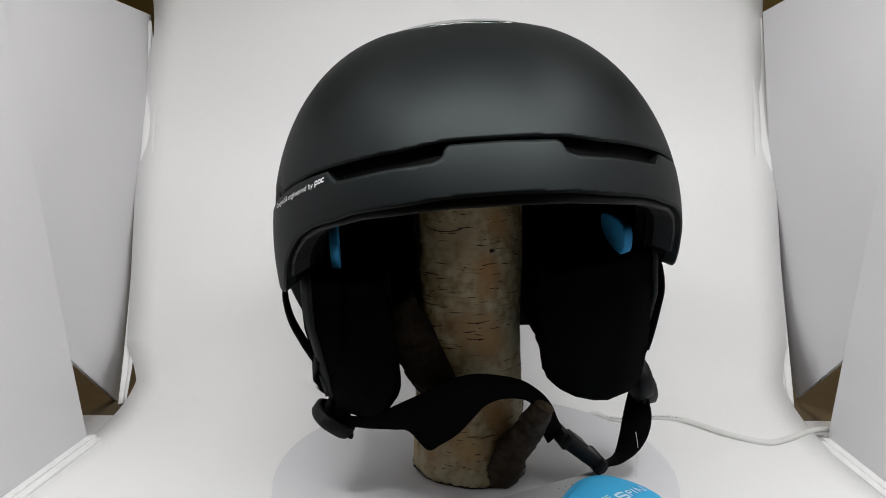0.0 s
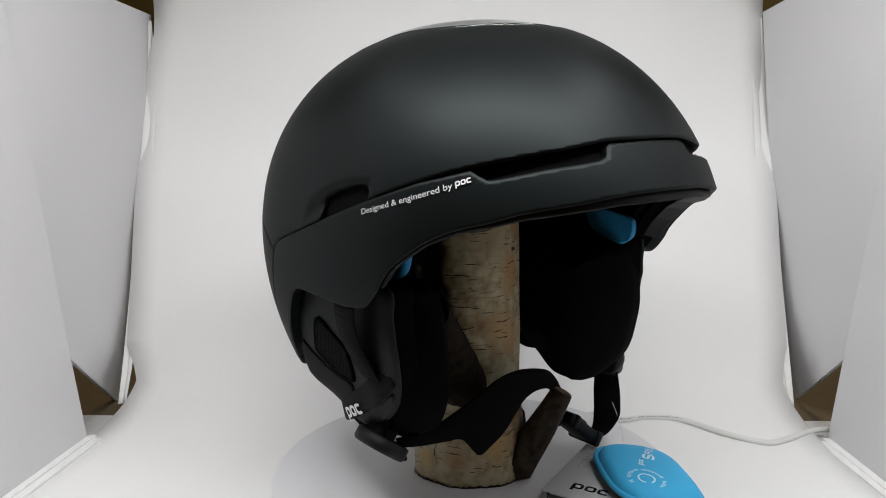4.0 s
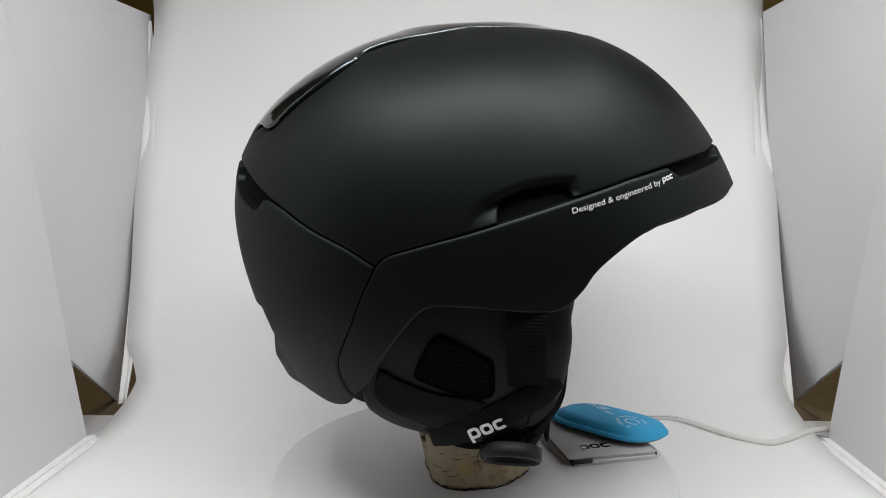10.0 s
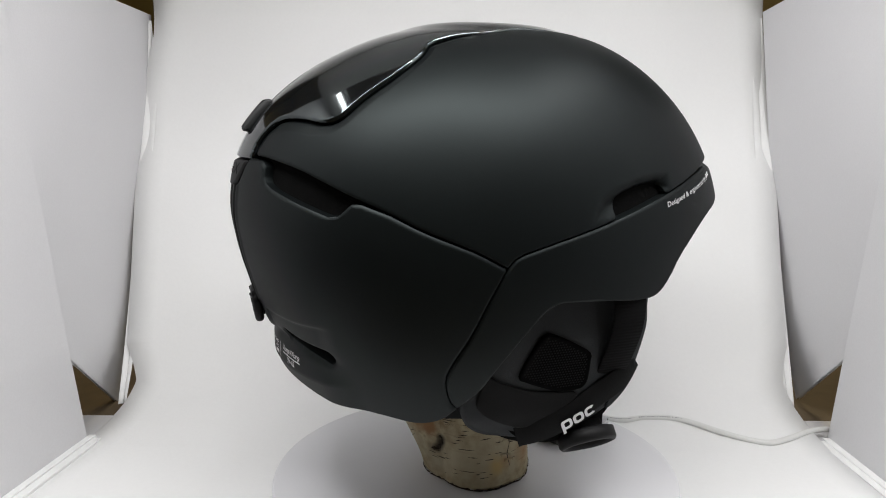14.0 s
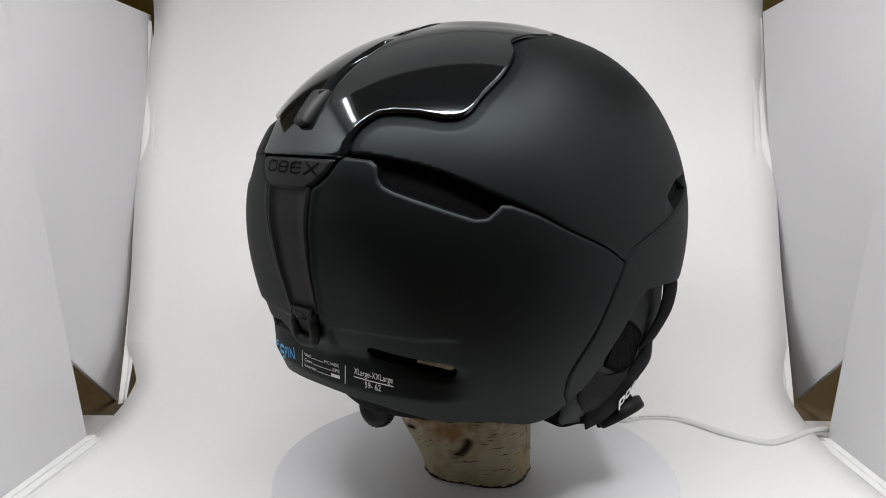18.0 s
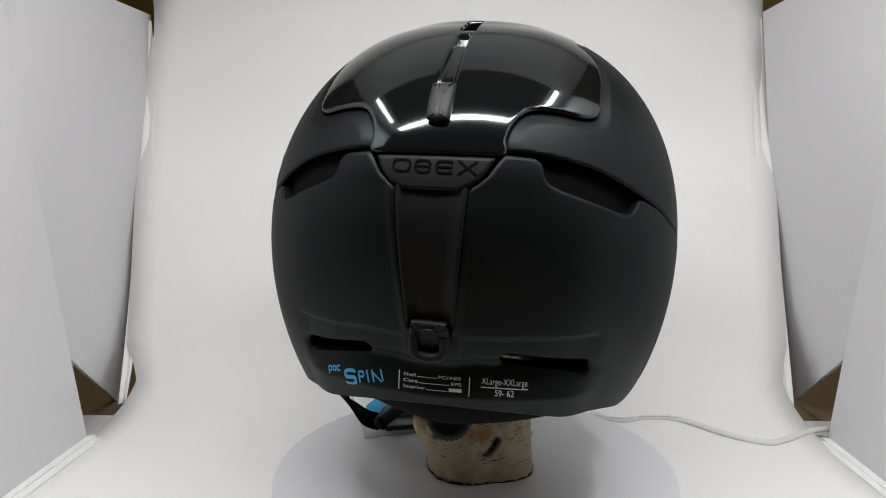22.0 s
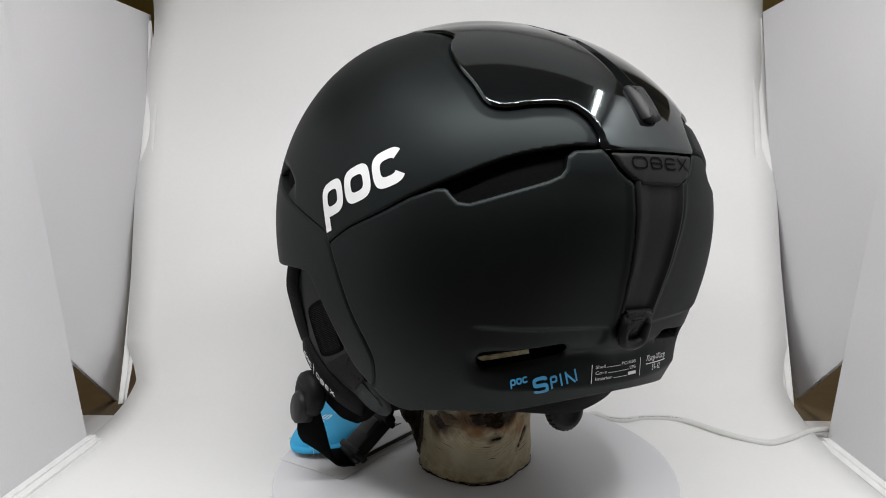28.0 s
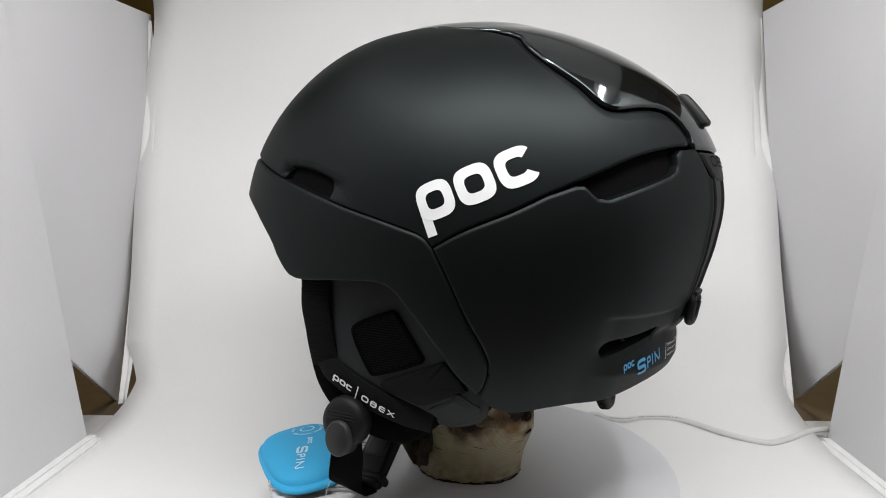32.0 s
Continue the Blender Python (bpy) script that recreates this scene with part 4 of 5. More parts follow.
    for i in range(28):
        a = 2 * math.pi * i / 28
        if i == 0:
            rib = rounded_box("rib", (0.0012, 0.0010, 0.0055), RUBBER, 0.0003, 1)
        part("rib", rib, dial_ob, "", pose(0.0146 * math.cos(a), 0.0146 * math.sin(a), 0, 0, 0, math.degrees(a)))
    mk = badge_rings(0.0042)
    part("raised_mark", mesh_of("raised_mark", [(x - 0.0048, y, 0.0043) for x, y in mk[0]], mk[1], GREYPLASTIC), dial_ob, "raised mark", pose(0, 0, 0, 0, 0, -90))
    build_straps(helmet)
    return helmet


def lathe(name, profile, mat, n=32):
    """A turned body: profile in (radius, height)."""
    verts, faces = [], []
    k = len(profile)
    for i in range(n):
        a = 2 * math.pi * i / n
        verts += [(r * math.cos(a), r * math.sin(a), z) for r, z in profile]
    for i in range(n):
        for j in range(k - 1):
            faces.append((i * k + j, ((i + 1) % n) * k + j, ((i + 1) % n) * k + j + 1, i * k + j + 1))
    return mesh_of(name, verts, faces, mat)


def ear_y(x, z):
    """How far out the face of an ear flap stands."""
    return 0.1035 - 0.20 * max(0.0, -0.070 - z) - 2.2 * max(0.0, abs(x - 0.005) - 0.03) ** 2 - 0.10 * max(0.0, x - 0.02) - 0.5 * max(0.0, -0.110 - z) * min(1.0, max(0.0, (0.010 - x) / 0.03))


def build_ear(helmet, side):
    out = closed_spline([(0.050, -0.040), (0.0575, -0.060), (0.0565, -0.083), (0.050, -0.104), (0.034, -0.119), (0.012, -0.1265), (-0.012, -0.128), (-0.032, -0.122),
                         (-0.045, -0.108), (-0.046, -0.088), (-0.040, -0.060), (-0.030, -0.040)], 6)

    if side > 0:
        out = closed_spline([(0.050, -0.040), (0.0576, -0.0600), (0.0545, -0.0768), (0.0447, -0.102), (0.0332, -0.1142), (0.0140, -0.1245), (-0.0131, -0.1290), (-0.0330, -0.1278), (-0.0490, -0.1190), (-0.0525, -0.1040), (-0.043, -0.070), (-0.030, -0.040)], 6)

    def place(u, v, h):
        return (u, side * (ear_y(u, v) + h), v)

    flap = part("ear_flap", slab("ear_flap", out, [(-0.004, 0.003), (-0.004, 0.0003), (-0.0022, -0.0004), (-0.0006, 0.0016), (0.0, 0.0045), (0.0, 0.0065)], EARCLOTH, place), helmet, "charcoal padded ear flap")
    part("ear_backing", slab("ear_backing", out, [(-0.020, 0.006), (-0.016, 0.002), (-0.0042, 0.0012), (-0.0036, 0.004)], FLEECE, place), helmet, "black fleece backing")
    front = [(0.049, -0.045), (0.0585, -0.060), (0.0620, -0.078), (0.0605, -0.096), (0.0520, -0.121), (0.0300, -0.1400)] if side > 0 else [(0.047, -0.045), (0.0548, -0.057), (0.0576, -0.070), (0.0582, -0.085), (0.0578, -0.097), (0.0562, -0.109), (0.0515, -0.119), (0.0430, -0.129), (0.0280, -0.137)]
    pad = closed_spline(front + [(0.002, -0.1440 if side > 0 else -0.140), (-0.022, -0.128), (-0.034, -0.106), (-0.036, -0.080), (-0.030, -0.045)], 6)

    def inner(u, v, h):
        return (u, side * (0.088 - h * ((2.20 - 0.60 * min(1.0, max(0.0, (0.025 - u) / 0.05))) * (1 - 0.5 * min(1.0, max(0.0, (-0.098 - v) / 0.03)) * min(1.0, max(0.0, (0.036 - u) / 0.018))) if side > 0 else 1.5) - 0.06 * max(0.0, -0.07 - v)), v)

    if side > 0:
        lobe = closed_spline([(0.024, -0.045), (0.026, -0.080), (0.018, -0.100), (0.0, -0.106), (-0.020, -0.098), (-0.028, -0.075), (-0.026, -0.045)], 5)
        part("neck_pad", slab("neck_pad", lobe, [(0.0, 0.004), (0.004, 0.0), (0.014, 0.0), (0.020, 0.004), (0.023, 0.010)], FLEECE, lambda u, v, h: (u, 0.060 - h, v)), helmet, "black fleece neck pad")
    part("ear_pad", slab("ear_pad", pad, ([(-0.002, 0.003), (0.004, 0.0), (0.009, 0.0008)] if side > 0 else [(-0.002, 0.0080), (0.004, 0.0048), (0.009, 0.0006)]) + [(0.0145, 0.0035 if side > 0 else 0.0012), (0.0190, 0.0080), (0.0220, 0.0130), (0.0236, 0.0180), (0.024, 0.0225)], FLEECE, inner), helmet, "black fleece ear pad")
    # grille: a sunk dark window with a fine lattice
    g = [(-0.0085, -0.0690), (-0.002, -0.0682), (0.0185, -0.0790), (0.0205, -0.0835), (0.0205, -0.0960), (0.0165, -0.0985), (0.006, -0.0985), (-0.014, -0.0905), (-0.0175, -0.0865)]
    if side > 0:
        g = [(0.0176, -0.0832), (0.0150, -0.0775), (-0.0032, -0.0702), (-0.0078, -0.0708), (-0.0185, -0.0880), (-0.0178, -0.0918), (0.0060, -0.1008), (0.0110, -0.0995)]
    mid = np.mean(g, axis=0)
    gs = closed_spline([tuple(mid + (np.array(q) - mid) * (0.92 if side < 0 else 1.0)) for q in g], 4)
    part("grille_frame", slab("grille_frame", gs, [(-0.001, -0.0026), (0.0013, -0.0020), (0.0016, -0.0010), (0.0007, 0.0004), (0.0005, 0.003)], GRILLE, place), flap, "black grille window")
    c = gs.mean(0)
    keep = []
    poly = [tuple(p) for p in gs]

    def within(x, y):
        r = False
        for (x0, y0), (x1, y1) in zip(poly, poly[1:] + poly[:1]):
            if (y0 > y) != (y1 > y) and x < (x1 - x0) * (y - y0) / (y1 - y0) + x0:
                r = not r
        return r

    for i in range(-14, 15):
        for j in range(-12, 13):
            x, y = c[0] + i * 0.0016 + (j % 2) * 0.0008, c[1] + j * 0.0014
            if within(x, y):
                keep.append(([(x - 0.0006, y), (x, y - 0.0005), (x + 0.0006, y), (x, y + 0.0005)], [(0, 1, 2, 3)]))
    lat = joined(*keep)
    part("lattice", mesh_of("lattice", [place(u, v, 0.0011) for u, v in lat[0]], lat[1], EARDARK, False), flap)
    # a black panel under the grille, and the band that crosses below it
    if side < 0:
        dark = [(-0.0355, -0.0865), (-0.0270, -0.0902), (-0.0120, -0.0966), (0.0006, -0.0990), (0.0150, -0.1010), (0.0150, -0.1060), (0.0000, -0.1145), (-0.0120, -0.1200), (-0.0300, -0.1110), (-0.0395, -0.1010)]
        run = [(0.0530, -0.0895, -0.0004), (0.0420, -0.0970, 0.0026), (0.0280, -0.1055, 0.0018), (0.0145, -0.1135, 0.0022), (0.0000, -0.1205, 0.0026), (-0.0130, -0.1250, 0.0018)]
    else:
        dark = [(0.0060, -0.1080), (-0.0060, -0.1020), (-0.0300, -0.0915), (-0.0345, -0.0915), (-0.0440, -0.1030), (-0.0410, -0.1045), (-0.0190, -0.1165), (-0.0070, -0.1140)]
        run = [(0.0480, -0.0975, -0.0010), (0.0380, -0.1035, 0.0014), (0.0240, -0.1105, 0.0020), (0.0080, -0.1172, 0.0022), (-0.0080, -0.1228, 0.0024), (-0.0200, -0.1258, 0.0016)]
    part("dark_panel", slab("dark_panel", closed_spline(dark, 4), [(-0.001, 0), (0.0008, 0.0), (0.0013, 0.0004), (0.0014, 0.0010)], EARDARK, place), flap, "black cloth panel")
    rows = []
    for i, (x, z, h) in enumerate(run):
        a, b = run[max(i - 1, 0)], run[min(i + 1, len(run) - 1)]
        t = np.array([b[0] - a[0], 0, b[1] - a[1]])
        t /= np.linalg.norm(t)
        rows.append((np.array(place(x, z, h)), np.array([t[2], 0, -t[0]]) * 0.0066 * (0.55 if i == 0 else 1.0)))
    part("trim_band", ribbon("trim_band", rows, 0.0013, EARDARK, 6), flap, "black cloth band")
    mark = badge_rings(0.0061 if side < 0 else 0.0034)
    if side > 0:
        mark = ([(1.2 * x, y) for x, y in mark[0]], mark[1])
    turn = 25 if side < 0 else -24.5
    base_x, base_z = (0.0112, -0.1180) if side < 0 else (0.0318, -0.1078)

    def on_ear(shape, x0, z0, turn, mirror):
        sc, ss = math.cos(radians(turn)), math.sin(radians(turn))
        v = []
        for a, b in shape[0]:
            p, q = a * sc - b * ss, a * ss + b * sc
            v.append(place(x0 + p * mirror, z0 + q, 0.0047 + 0.06 * max(0.0, -x0 - p * mirror + 0.008)))
        return v

    mirror = 1 if side < 0 else -1
    part("white_mark", mesh_of("white_mark", on_ear(mark, base_x, base_z, turn, mirror), mark[1], PRINT), flap, "small white mark")
    if side > 0:
        extra = joined(bar(0.0118, -0.0045, 0.0124, 0.0035, 2), ring(0.0168, -0.0002, 0.0019, 0.0015, 0.0007), ring(0.0213, -0.0002, 0.0016, 0.0015, 0.0007), bar(0.0198, -0.0004, 0.0228, 0.0002, 2),
                       ring(0.0256, -0.0002, 0.0016, 0.0015, 0.0007, 40, 320), bar(0.0242, -0.0004, 0.0270, 0.0002, 2), moved(bar(-0.002, -0.0003, 0.002, 0.0003, 2), 0.0297, 0, 0, 40), moved(bar(-0.002, -0.0003, 0.002, 0.0003, 2), 0.0297, 0, 0, -40))
        extra = ([(1.2 * x, 1.2 * y) for x, y in extra[0]], extra[1])
        part("white_mark", mesh_of("white_mark", on_ear(extra, base_x, base_z, turn, mirror), extra[1], PRINT), flap, "small white mark")
    # lower shin of lighter cloth
    shin = np.array([(0.0425, -0.1050), (0.0485, -0.0995), (0.0508, -0.0990), (0.0502, -0.1040), (0.0455, -0.1100), (0.0400, -0.1148), (0.0375, -0.1145), (0.0390, -0.1090)])
    if side > 0:
        shin = np.array([(-0.0195, -0.1205), (-0.0200, -0.1185), (-0.0385, -0.1062), (-0.0405, -0.1064), (-0.0500, -0.1120), (-0.0490, -0.1165), (-0.0350, -0.1250), (-0.0240, -0.1248)])
    patch = slab("lower_patch", closed_spline(shin, 4) if side < 0 else shin, [(-0.001, 0), (0.0006, 0.0), (0.0009, 0.0003)], EARCLOTH, place)
    for face in patch.polygons:
        face.use_smooth = False
    part("lower_patch", patch, flap, "charcoal patch")
    # bulging strap over the flap, down to the knob
    x0 = 0.037 if side < 0 else 0.042
    puff = 1.0 if side < 0 else 0.45
    rows = [((x0, side * (ear_y(x0, z) + puff * h), z), (0.0092, 0, 0)) for z, h in (((-0.043, -0.002), (-0.049, 0.0068), (-0.056, 0.0086), (-0.069, 0.0066), (-0.082, 0.0036), (-0.090, 0.0010), (-0.097, -0.0020)) if side < 0 else ((-0.045, -0.002), (-0.057, 0.0050), (-0.069, 0.0065), (-0.080, 0.0052), (-0.090, 0.0034), (-0.098, 0.0012), (-0.104, -0.0012)))]
    dx = 0.0 if side < 0 else -0.004
    link = [((0.0320 + dx, side * (ear_y(0.03, -0.110) - 0.005), -0.108), (0.0078, 0, 0)), ((0.0300 + dx, side * (ear_y(0.03, -0.120) - 0.002), -0.120), (0.0078, 0, 0)), ((0.0285 + dx, side * 0.0940, -0.132), (0.0075, 0, 0))]
    part("knob_strap", ribbon("knob_strap", link, 0.0016, WEBBING, 6), helmet, "short black strap to the knob")
    part("side_strap", ribbon("side_strap", rows, 0.0016, WEBBING, 8), helmet, "ribbed black side strap")


def build_straps(helmet):
    # right knob: a flat oval ring seen from the side
    knob = closed_spline([(0.0157, 0), (0.0140, 0.0070), (0.0080, 0.0120), (0, 0.0138), (-0.0080, 0.0120), (-0.0140, 0.0070), (-0.0157, 0), (-0.0140, -0.0075), (-0.007, -0.0125), (0.007, -0.0125), (0.0140, -0.0075)], 5)

    def low(u, v, h):
        return (u, -h, v)

    rk = part("strap_knob", slab("strap_knob", knob, [(-0.0012, 0.0062), (-0.0016, 0.0042), (-0.0039, 0.0032), (-0.0042, 0.0018), (-0.0034, 0), (0.0020, 0), (0.0034, 0.0010), (0.0036, 0.0022), (0.0018, 0.0031), (-0.0012, 0.0037), (-0.0018, 0.0055)], RUBBER, low), helmet,
              "oval black rubber knob", pose(0.0290, -0.0905, -0.1325, 51, 0, 0))
    part("knob_face", slab("knob_face", knob * np.array((0.76, 0.68)), [(-0.0030, 0.003), (-0.0030, 0.001), (-0.0026, 0), (-0.0010, 0), (-0.0004, 0.001), (-0.0004, 0.003)], GRILLE, low), rk, "black cloth insert")
    part("knob_lip", rounded_box("knob_lip", (0.0190, 0.0030, 0.0034), RUBBER, 0.0012, 2), rk, "", pose(0, -0.0010, -0.0125))
    part("knob_loop", rounded_box("knob_loop", (0.0150, 0.0080, 0.0110), EARDARK, 0.002, 2), rk, "black strap end in the knob", pose(0, 0.0060, 0.0030))
    lk = part("strap_knob", lathe("strap_knob", [(0.0, 0.006), (0.0085, 0.006), (0.0125, 0.0048), (0.0135, 0.002), (0.0135, -0.003), (0.0115, -0.005), (0.0, -0.005)], RUBBER, 36), helmet,
              "round black rubber knob", pose(0.0250, 0.0985, -0.1300, -84, 0, 0))
    part("button", lathe("button", [(0.0, 0.0066), (0.0068, 0.0064), (0.0080, 0.0052), (0.0080, -0.003), (0.0, -0.003)], GREYPLASTIC, 28), lk, "dark grey button", pose(0.0, 0.0080, 0.0026) @ Matrix.Diagonal((1.0, 1.18, 1.0, 1.0)))
    for k in range(5):
        part("rib", rounded_box("rib", (0.0170 - 0.0012 * k, 0.0007, 0.0006), RUBBER, 0.0002, 1), lk, "", pose(0, -0.0020 - 0.0016 * k, 0.0060 - 0.0005 * max(0, k - 2)))
    def draped(u, v):
        """Bowed round in front of the log, drawn back towards both ends."""
        return np.array((0.0488 - 2.4 * (u + 0.012) ** 2 - 0.22 * max(0.0, u - 0.016), u, v))

    # the strap's upper and lower edge, station by station, with a folded corner hanging down
    edges = [((-0.0850, -0.1292), (-0.0840, -0.1345)), ((-0.0720, -0.1284), (-0.0720, -0.1362)), ((-0.0600, -0.1250), (-0.0570, -0.1372)), ((-0.0510, -0.1213), (-0.0480, -0.1388)),
             ((-0.0400, -0.1168), (-0.0384, -0.1504)), ((-0.0320, -0.1132), (-0.0300, -0.1475)), ((-0.0240, -0.1098), (-0.0200, -0.1420)), ((-0.0120, -0.1080), (-0.0100, -0.1328)),
             ((0.0000, -0.1092), (-0.0030, -0.1270)), ((0.0180, -0.1150), (0.0080, -0.1248)), ((0.0300, -0.1245), (0.0220, -0.1290)), ((0.0380, -0.1348), (0.0300, -0.1400)),
             ((0.0420, -0.1450), (0.0310, -0.1500)), ((0.0455, -0.1530), (0.0345, -0.1585))]
    chin = [((draped(*a) + draped(*b)) / 2, (draped(*a) - draped(*b)) / 2) for a, b in edges]
    part("chin_strap", ribbon("chin_strap", chin, 0.0018, STRAP, 5), helmet, "wide folded black chin strap")
    low = [((0.0250, 0.0985, -0.1380), (0.0074, 0.0025, 0.0)), ((0.0265, 0.0970, -0.1520), (0.0060, 0.0065, 0.0)), ((0.0305, 0.0925, -0.1640), (0.0060, 0.0070, 0.0020)), ((0.0345, 0.0860, -0.1725), (0.0075, 0.0050, 0.0040)),
           ((0.0350, 0.0780, -0.1775), (0.008, 0.002, 0.003)), ((0.0350, 0.0690, -0.1790), (0.008, 0.002, 0.003))]
    part("chin_strap", ribbon("chin_strap", low, 0.0018, STRAP, 8), helmet, "black strap to the buckle")
    part("tag_thread", tube("tag_thread", [(0.036, 0.0915, -0.160), (0.041, 0.0905, -0.168), (0.047, 0.0870, -0.176), (0.050, 0.0850, -0.1825)], 0.0002, THREAD, 6, 6), helmet, "thin clear tag thread")
    # the buckle between both straps
    a, b = Vector((0.0350, 0.0410, -0.1540)), Vector((0.0345, 0.0690, -0.1790))
    way = (b - a).normalized()
    m = Matrix.Translation((a + b) / 2) @ way.to_track_quat("X", "Z").to_matrix().to_4x4()
    buckle = part("buckle", rounded_box("buckle", ((b - a).length * 1.02, 0.0205, 0.0085), RUBBER, 0.003, 3), helmet, "black plastic side-release buckle", m)
    part("buckle_tongue", rounded_box("buckle_tongue", (0.0125, 0.0140, 0.0040), GREYPLASTIC, 0.0015, 2), buckle, "grey plastic tongue", pose(-0.0045, 0, 0.0036))
    part("buckle_bar", rounded_box("buckle_bar", (0.0042, 0.0235, 0.0095), RUBBER, 0.0015, 2), buckle, "", pose(-0.0140, 0, 0))
    part("buckle_bar", rounded_box("buckle_bar", (0.0046, 0.0245, 0.0100), RUBBER, 0.0015, 2), buckle, "", pose(0.0135, 0, 0))


# ---- birch log ----
def build_log():
    log = tagged(new("birch_log"), "upright birch log with peeling bark and a branch stub", "log")
    na, nz, top = 150, 170, 0.232
    verts, faces = [], []
    for i in range(nz + 1):
        z = top * i / nz
        for j in range(na):
            a = 2 * math.pi * j / na
            r = log_radius(a, z)
            verts.append((r * math.cos(a), r * math.sin(a), z + (0.0012 * math.sin(3 * a) + 0.001 if i == 0 else 0)))
    for i in range(nz):
        for j in range(na):
            faces.append((i * na + j, i * na + (j + 1) % na, (i + 1) * na + (j + 1) % na, (i + 1) * na + j))
    part("bark", mesh_of("bark", verts, faces, BARK), log, "cream birch bark")
    for z, flip in ((0.001, True), (top, False)):
        f = list(range(na))
        part("cut_end", mesh_of("cut_end", [(log_radius(2 * math.pi * j / na, z) * math.cos(2 * math.pi * j / na), log_radius(2 * math.pi * j / na, z) * math.sin(2 * math.pi * j / na), z) for j in range(na)],
                                [f[::-1] if flip else f], WOOD, False), log, "sawn wood end")
    # ragged bark edge at the foot, its dark colour doubling as contact shade
    edge = random.Random(12)
    rim = [((log_radius(2 * math.pi * j / 120, 0.002) + edge.uniform(0.0001, 0.0007)) * np.array((math.cos(2 * math.pi * j / 120), math.sin(2 * math.pi * j / 120), 0))) for j in range(120)]
    v = [(x, y, z) for x, y, _ in rim for z in (0.0001, edge.uniform(0.0006, 0.0019))]
    part("foot_shade_edge", mesh_of("foot_shade_edge", v, [(2 * j, 2 * ((j + 1) % 120), 2 * ((j + 1) % 120) + 1, 2 * j + 1) for j in range(120)], SLIT), log, "ragged lower bark edge, darkened as contact shade")
    # dark breathing slits in the bark
    rng = random.Random(5)
    v, f = [], []
    for n_slit in range(645):
        a, z = rng.uniform(0, 2 * math.pi), rng.uniform(0.004, top - 0.01)
        half, tall = rng.uniform(0.0010, 0.0065) * (0.6 if rng.random() < 0.5 else 1), rng.uniform(0.00010, 0.00030)
        slope = rng.uniform(-0.06, 0.06)
        if n_slit >= 638:
            a, z, half, tall, slope = radians(rng.uniform(158, 174)), rng.uniform(0.022, 0.036), rng.uniform(0.0012, 0.0026), 0.00012, rng.uniform(0.5, 0.75)
        elif n_slit >= 620:
            a, z, slope = radians(rng.uniform(-152, -92)), rng.uniform(0.008, 0.046), rng.uniform(0.02, 0.22)
        elif 85 < math.degrees(a) < 190 and z < 0.06 and rng.random() < 0.85:
            continue
        b = len(v)
        n = 6
        for k in range(n + 1):
            u = -1 + 2 * k / n
            aa = a + u * half / 0.035
            thick = tall * max(0.12, 1 - u * u) * rng.uniform(0.7, 1.3)
            for s in (-1, 1):
                zz = z + u * half * slope + s * thick
                r = log_radius(aa, max(zz, 0.002)) + 0.00025
                v.append((r * math.cos(aa), r * math.sin(aa), zz))
        for k in range(n):
            f.append((b + 2 * k, b + 2 * k + 2, b + 2 * k + 3, b + 2 * k + 1))
    # long cracks: runs of (turn, height)
    for run in (((-60, 0.1590), (-50, 0.1566), (-38, 0.1555), (-24, 0.1560), (-14, 0.1578), (-4, 0.1580)), ((-70, 0.130), (-52, 0.1305), (-40, 0.1300)), ((-70, 0.113), (-50, 0.112), (-34, 0.1125)),
                ((-78, 0.012), (-82, 0.020), (-79, 0.028), (-86, 0.036), (-84, 0.045)), ((-66, 0.101), (-48, 0.099), (-36, 0.1005)), ((-14, 0.1020), (0, 0.1014), (14, 0.1022))):
        pts = spline(run, 6)
        b = len(v)
        for k, (deg, z) in enumerate(pts):
            half = 0.00024 * rng.uniform(0.4, 1.6) * math.sin(math.pi * (k + 0.6) / (len(pts) + 0.2)) + 0.0001
            nxt, prv = pts[min(k + 1, len(pts) - 1)], pts[max(k - 1, 0)]
            t = np.array(((nxt[0] - prv[0]) * 0.0006, nxt[1] - prv[1]))
            t /= np.linalg.norm(t) + 1e-9
            for s in (-1, 1):
                aa, zz = radians(deg) - s * t[1] * half / 0.035, z + s * t[0] * half
                r = log_radius(aa, zz) + 0.0003
                v.append((r * math.cos(aa), r * math.sin(aa), zz))
        for k in range(len(pts) - 1):
            f.append((b + 2 * k, b + 2 * k + 2, b + 2 * k + 3, b + 2 * k + 1))
    tagged(part("bark_slits", mesh_of("bark_slits", v, f, SLIT), log, "dark horizontal bark slits"), kind="stuff")

    # rough scars: (turn, height, half width, half height)
    def scar(a0, z0, hw, hh, seed, mat, lift=0.0007, label="dark bark scar"):
        r2 = random.Random(seed)
        v, f = [(log_radius(a0, z0) * math.cos(a0), log_radius(a0, z0) * math.sin(a0), z0)], []
        n, rings = 48, 4
        ph = r2.uniform(0, 6)
        wob = [0.9 + 0.14 * math.sin(ph + 6 * math.pi * k / n) + 0.09 * math.sin(2 * ph + 14 * math.pi * k / n) + r2.uniform(-0.04, 0.04) for k in range(n)]
        v[0] = ((log_radius(a0, z0) + lift * 2) * math.cos(a0), (log_radius(a0, z0) + lift * 2) * math.sin(a0), z0)
        for q in range(1, rings + 1):
            for k in range(n):
                t = 2 * math.pi * k / n
                s = q / rings * wob[k]
                aa, zz = a0 + s * hw / 0.033 * math.cos(t), max(0.002, z0 + s * hh * math.sin(t))
                h = lift * (1 if q < rings else -0.6) * r2.uniform(0.4, 1.8)
                r = log_radius(aa, zz) + h
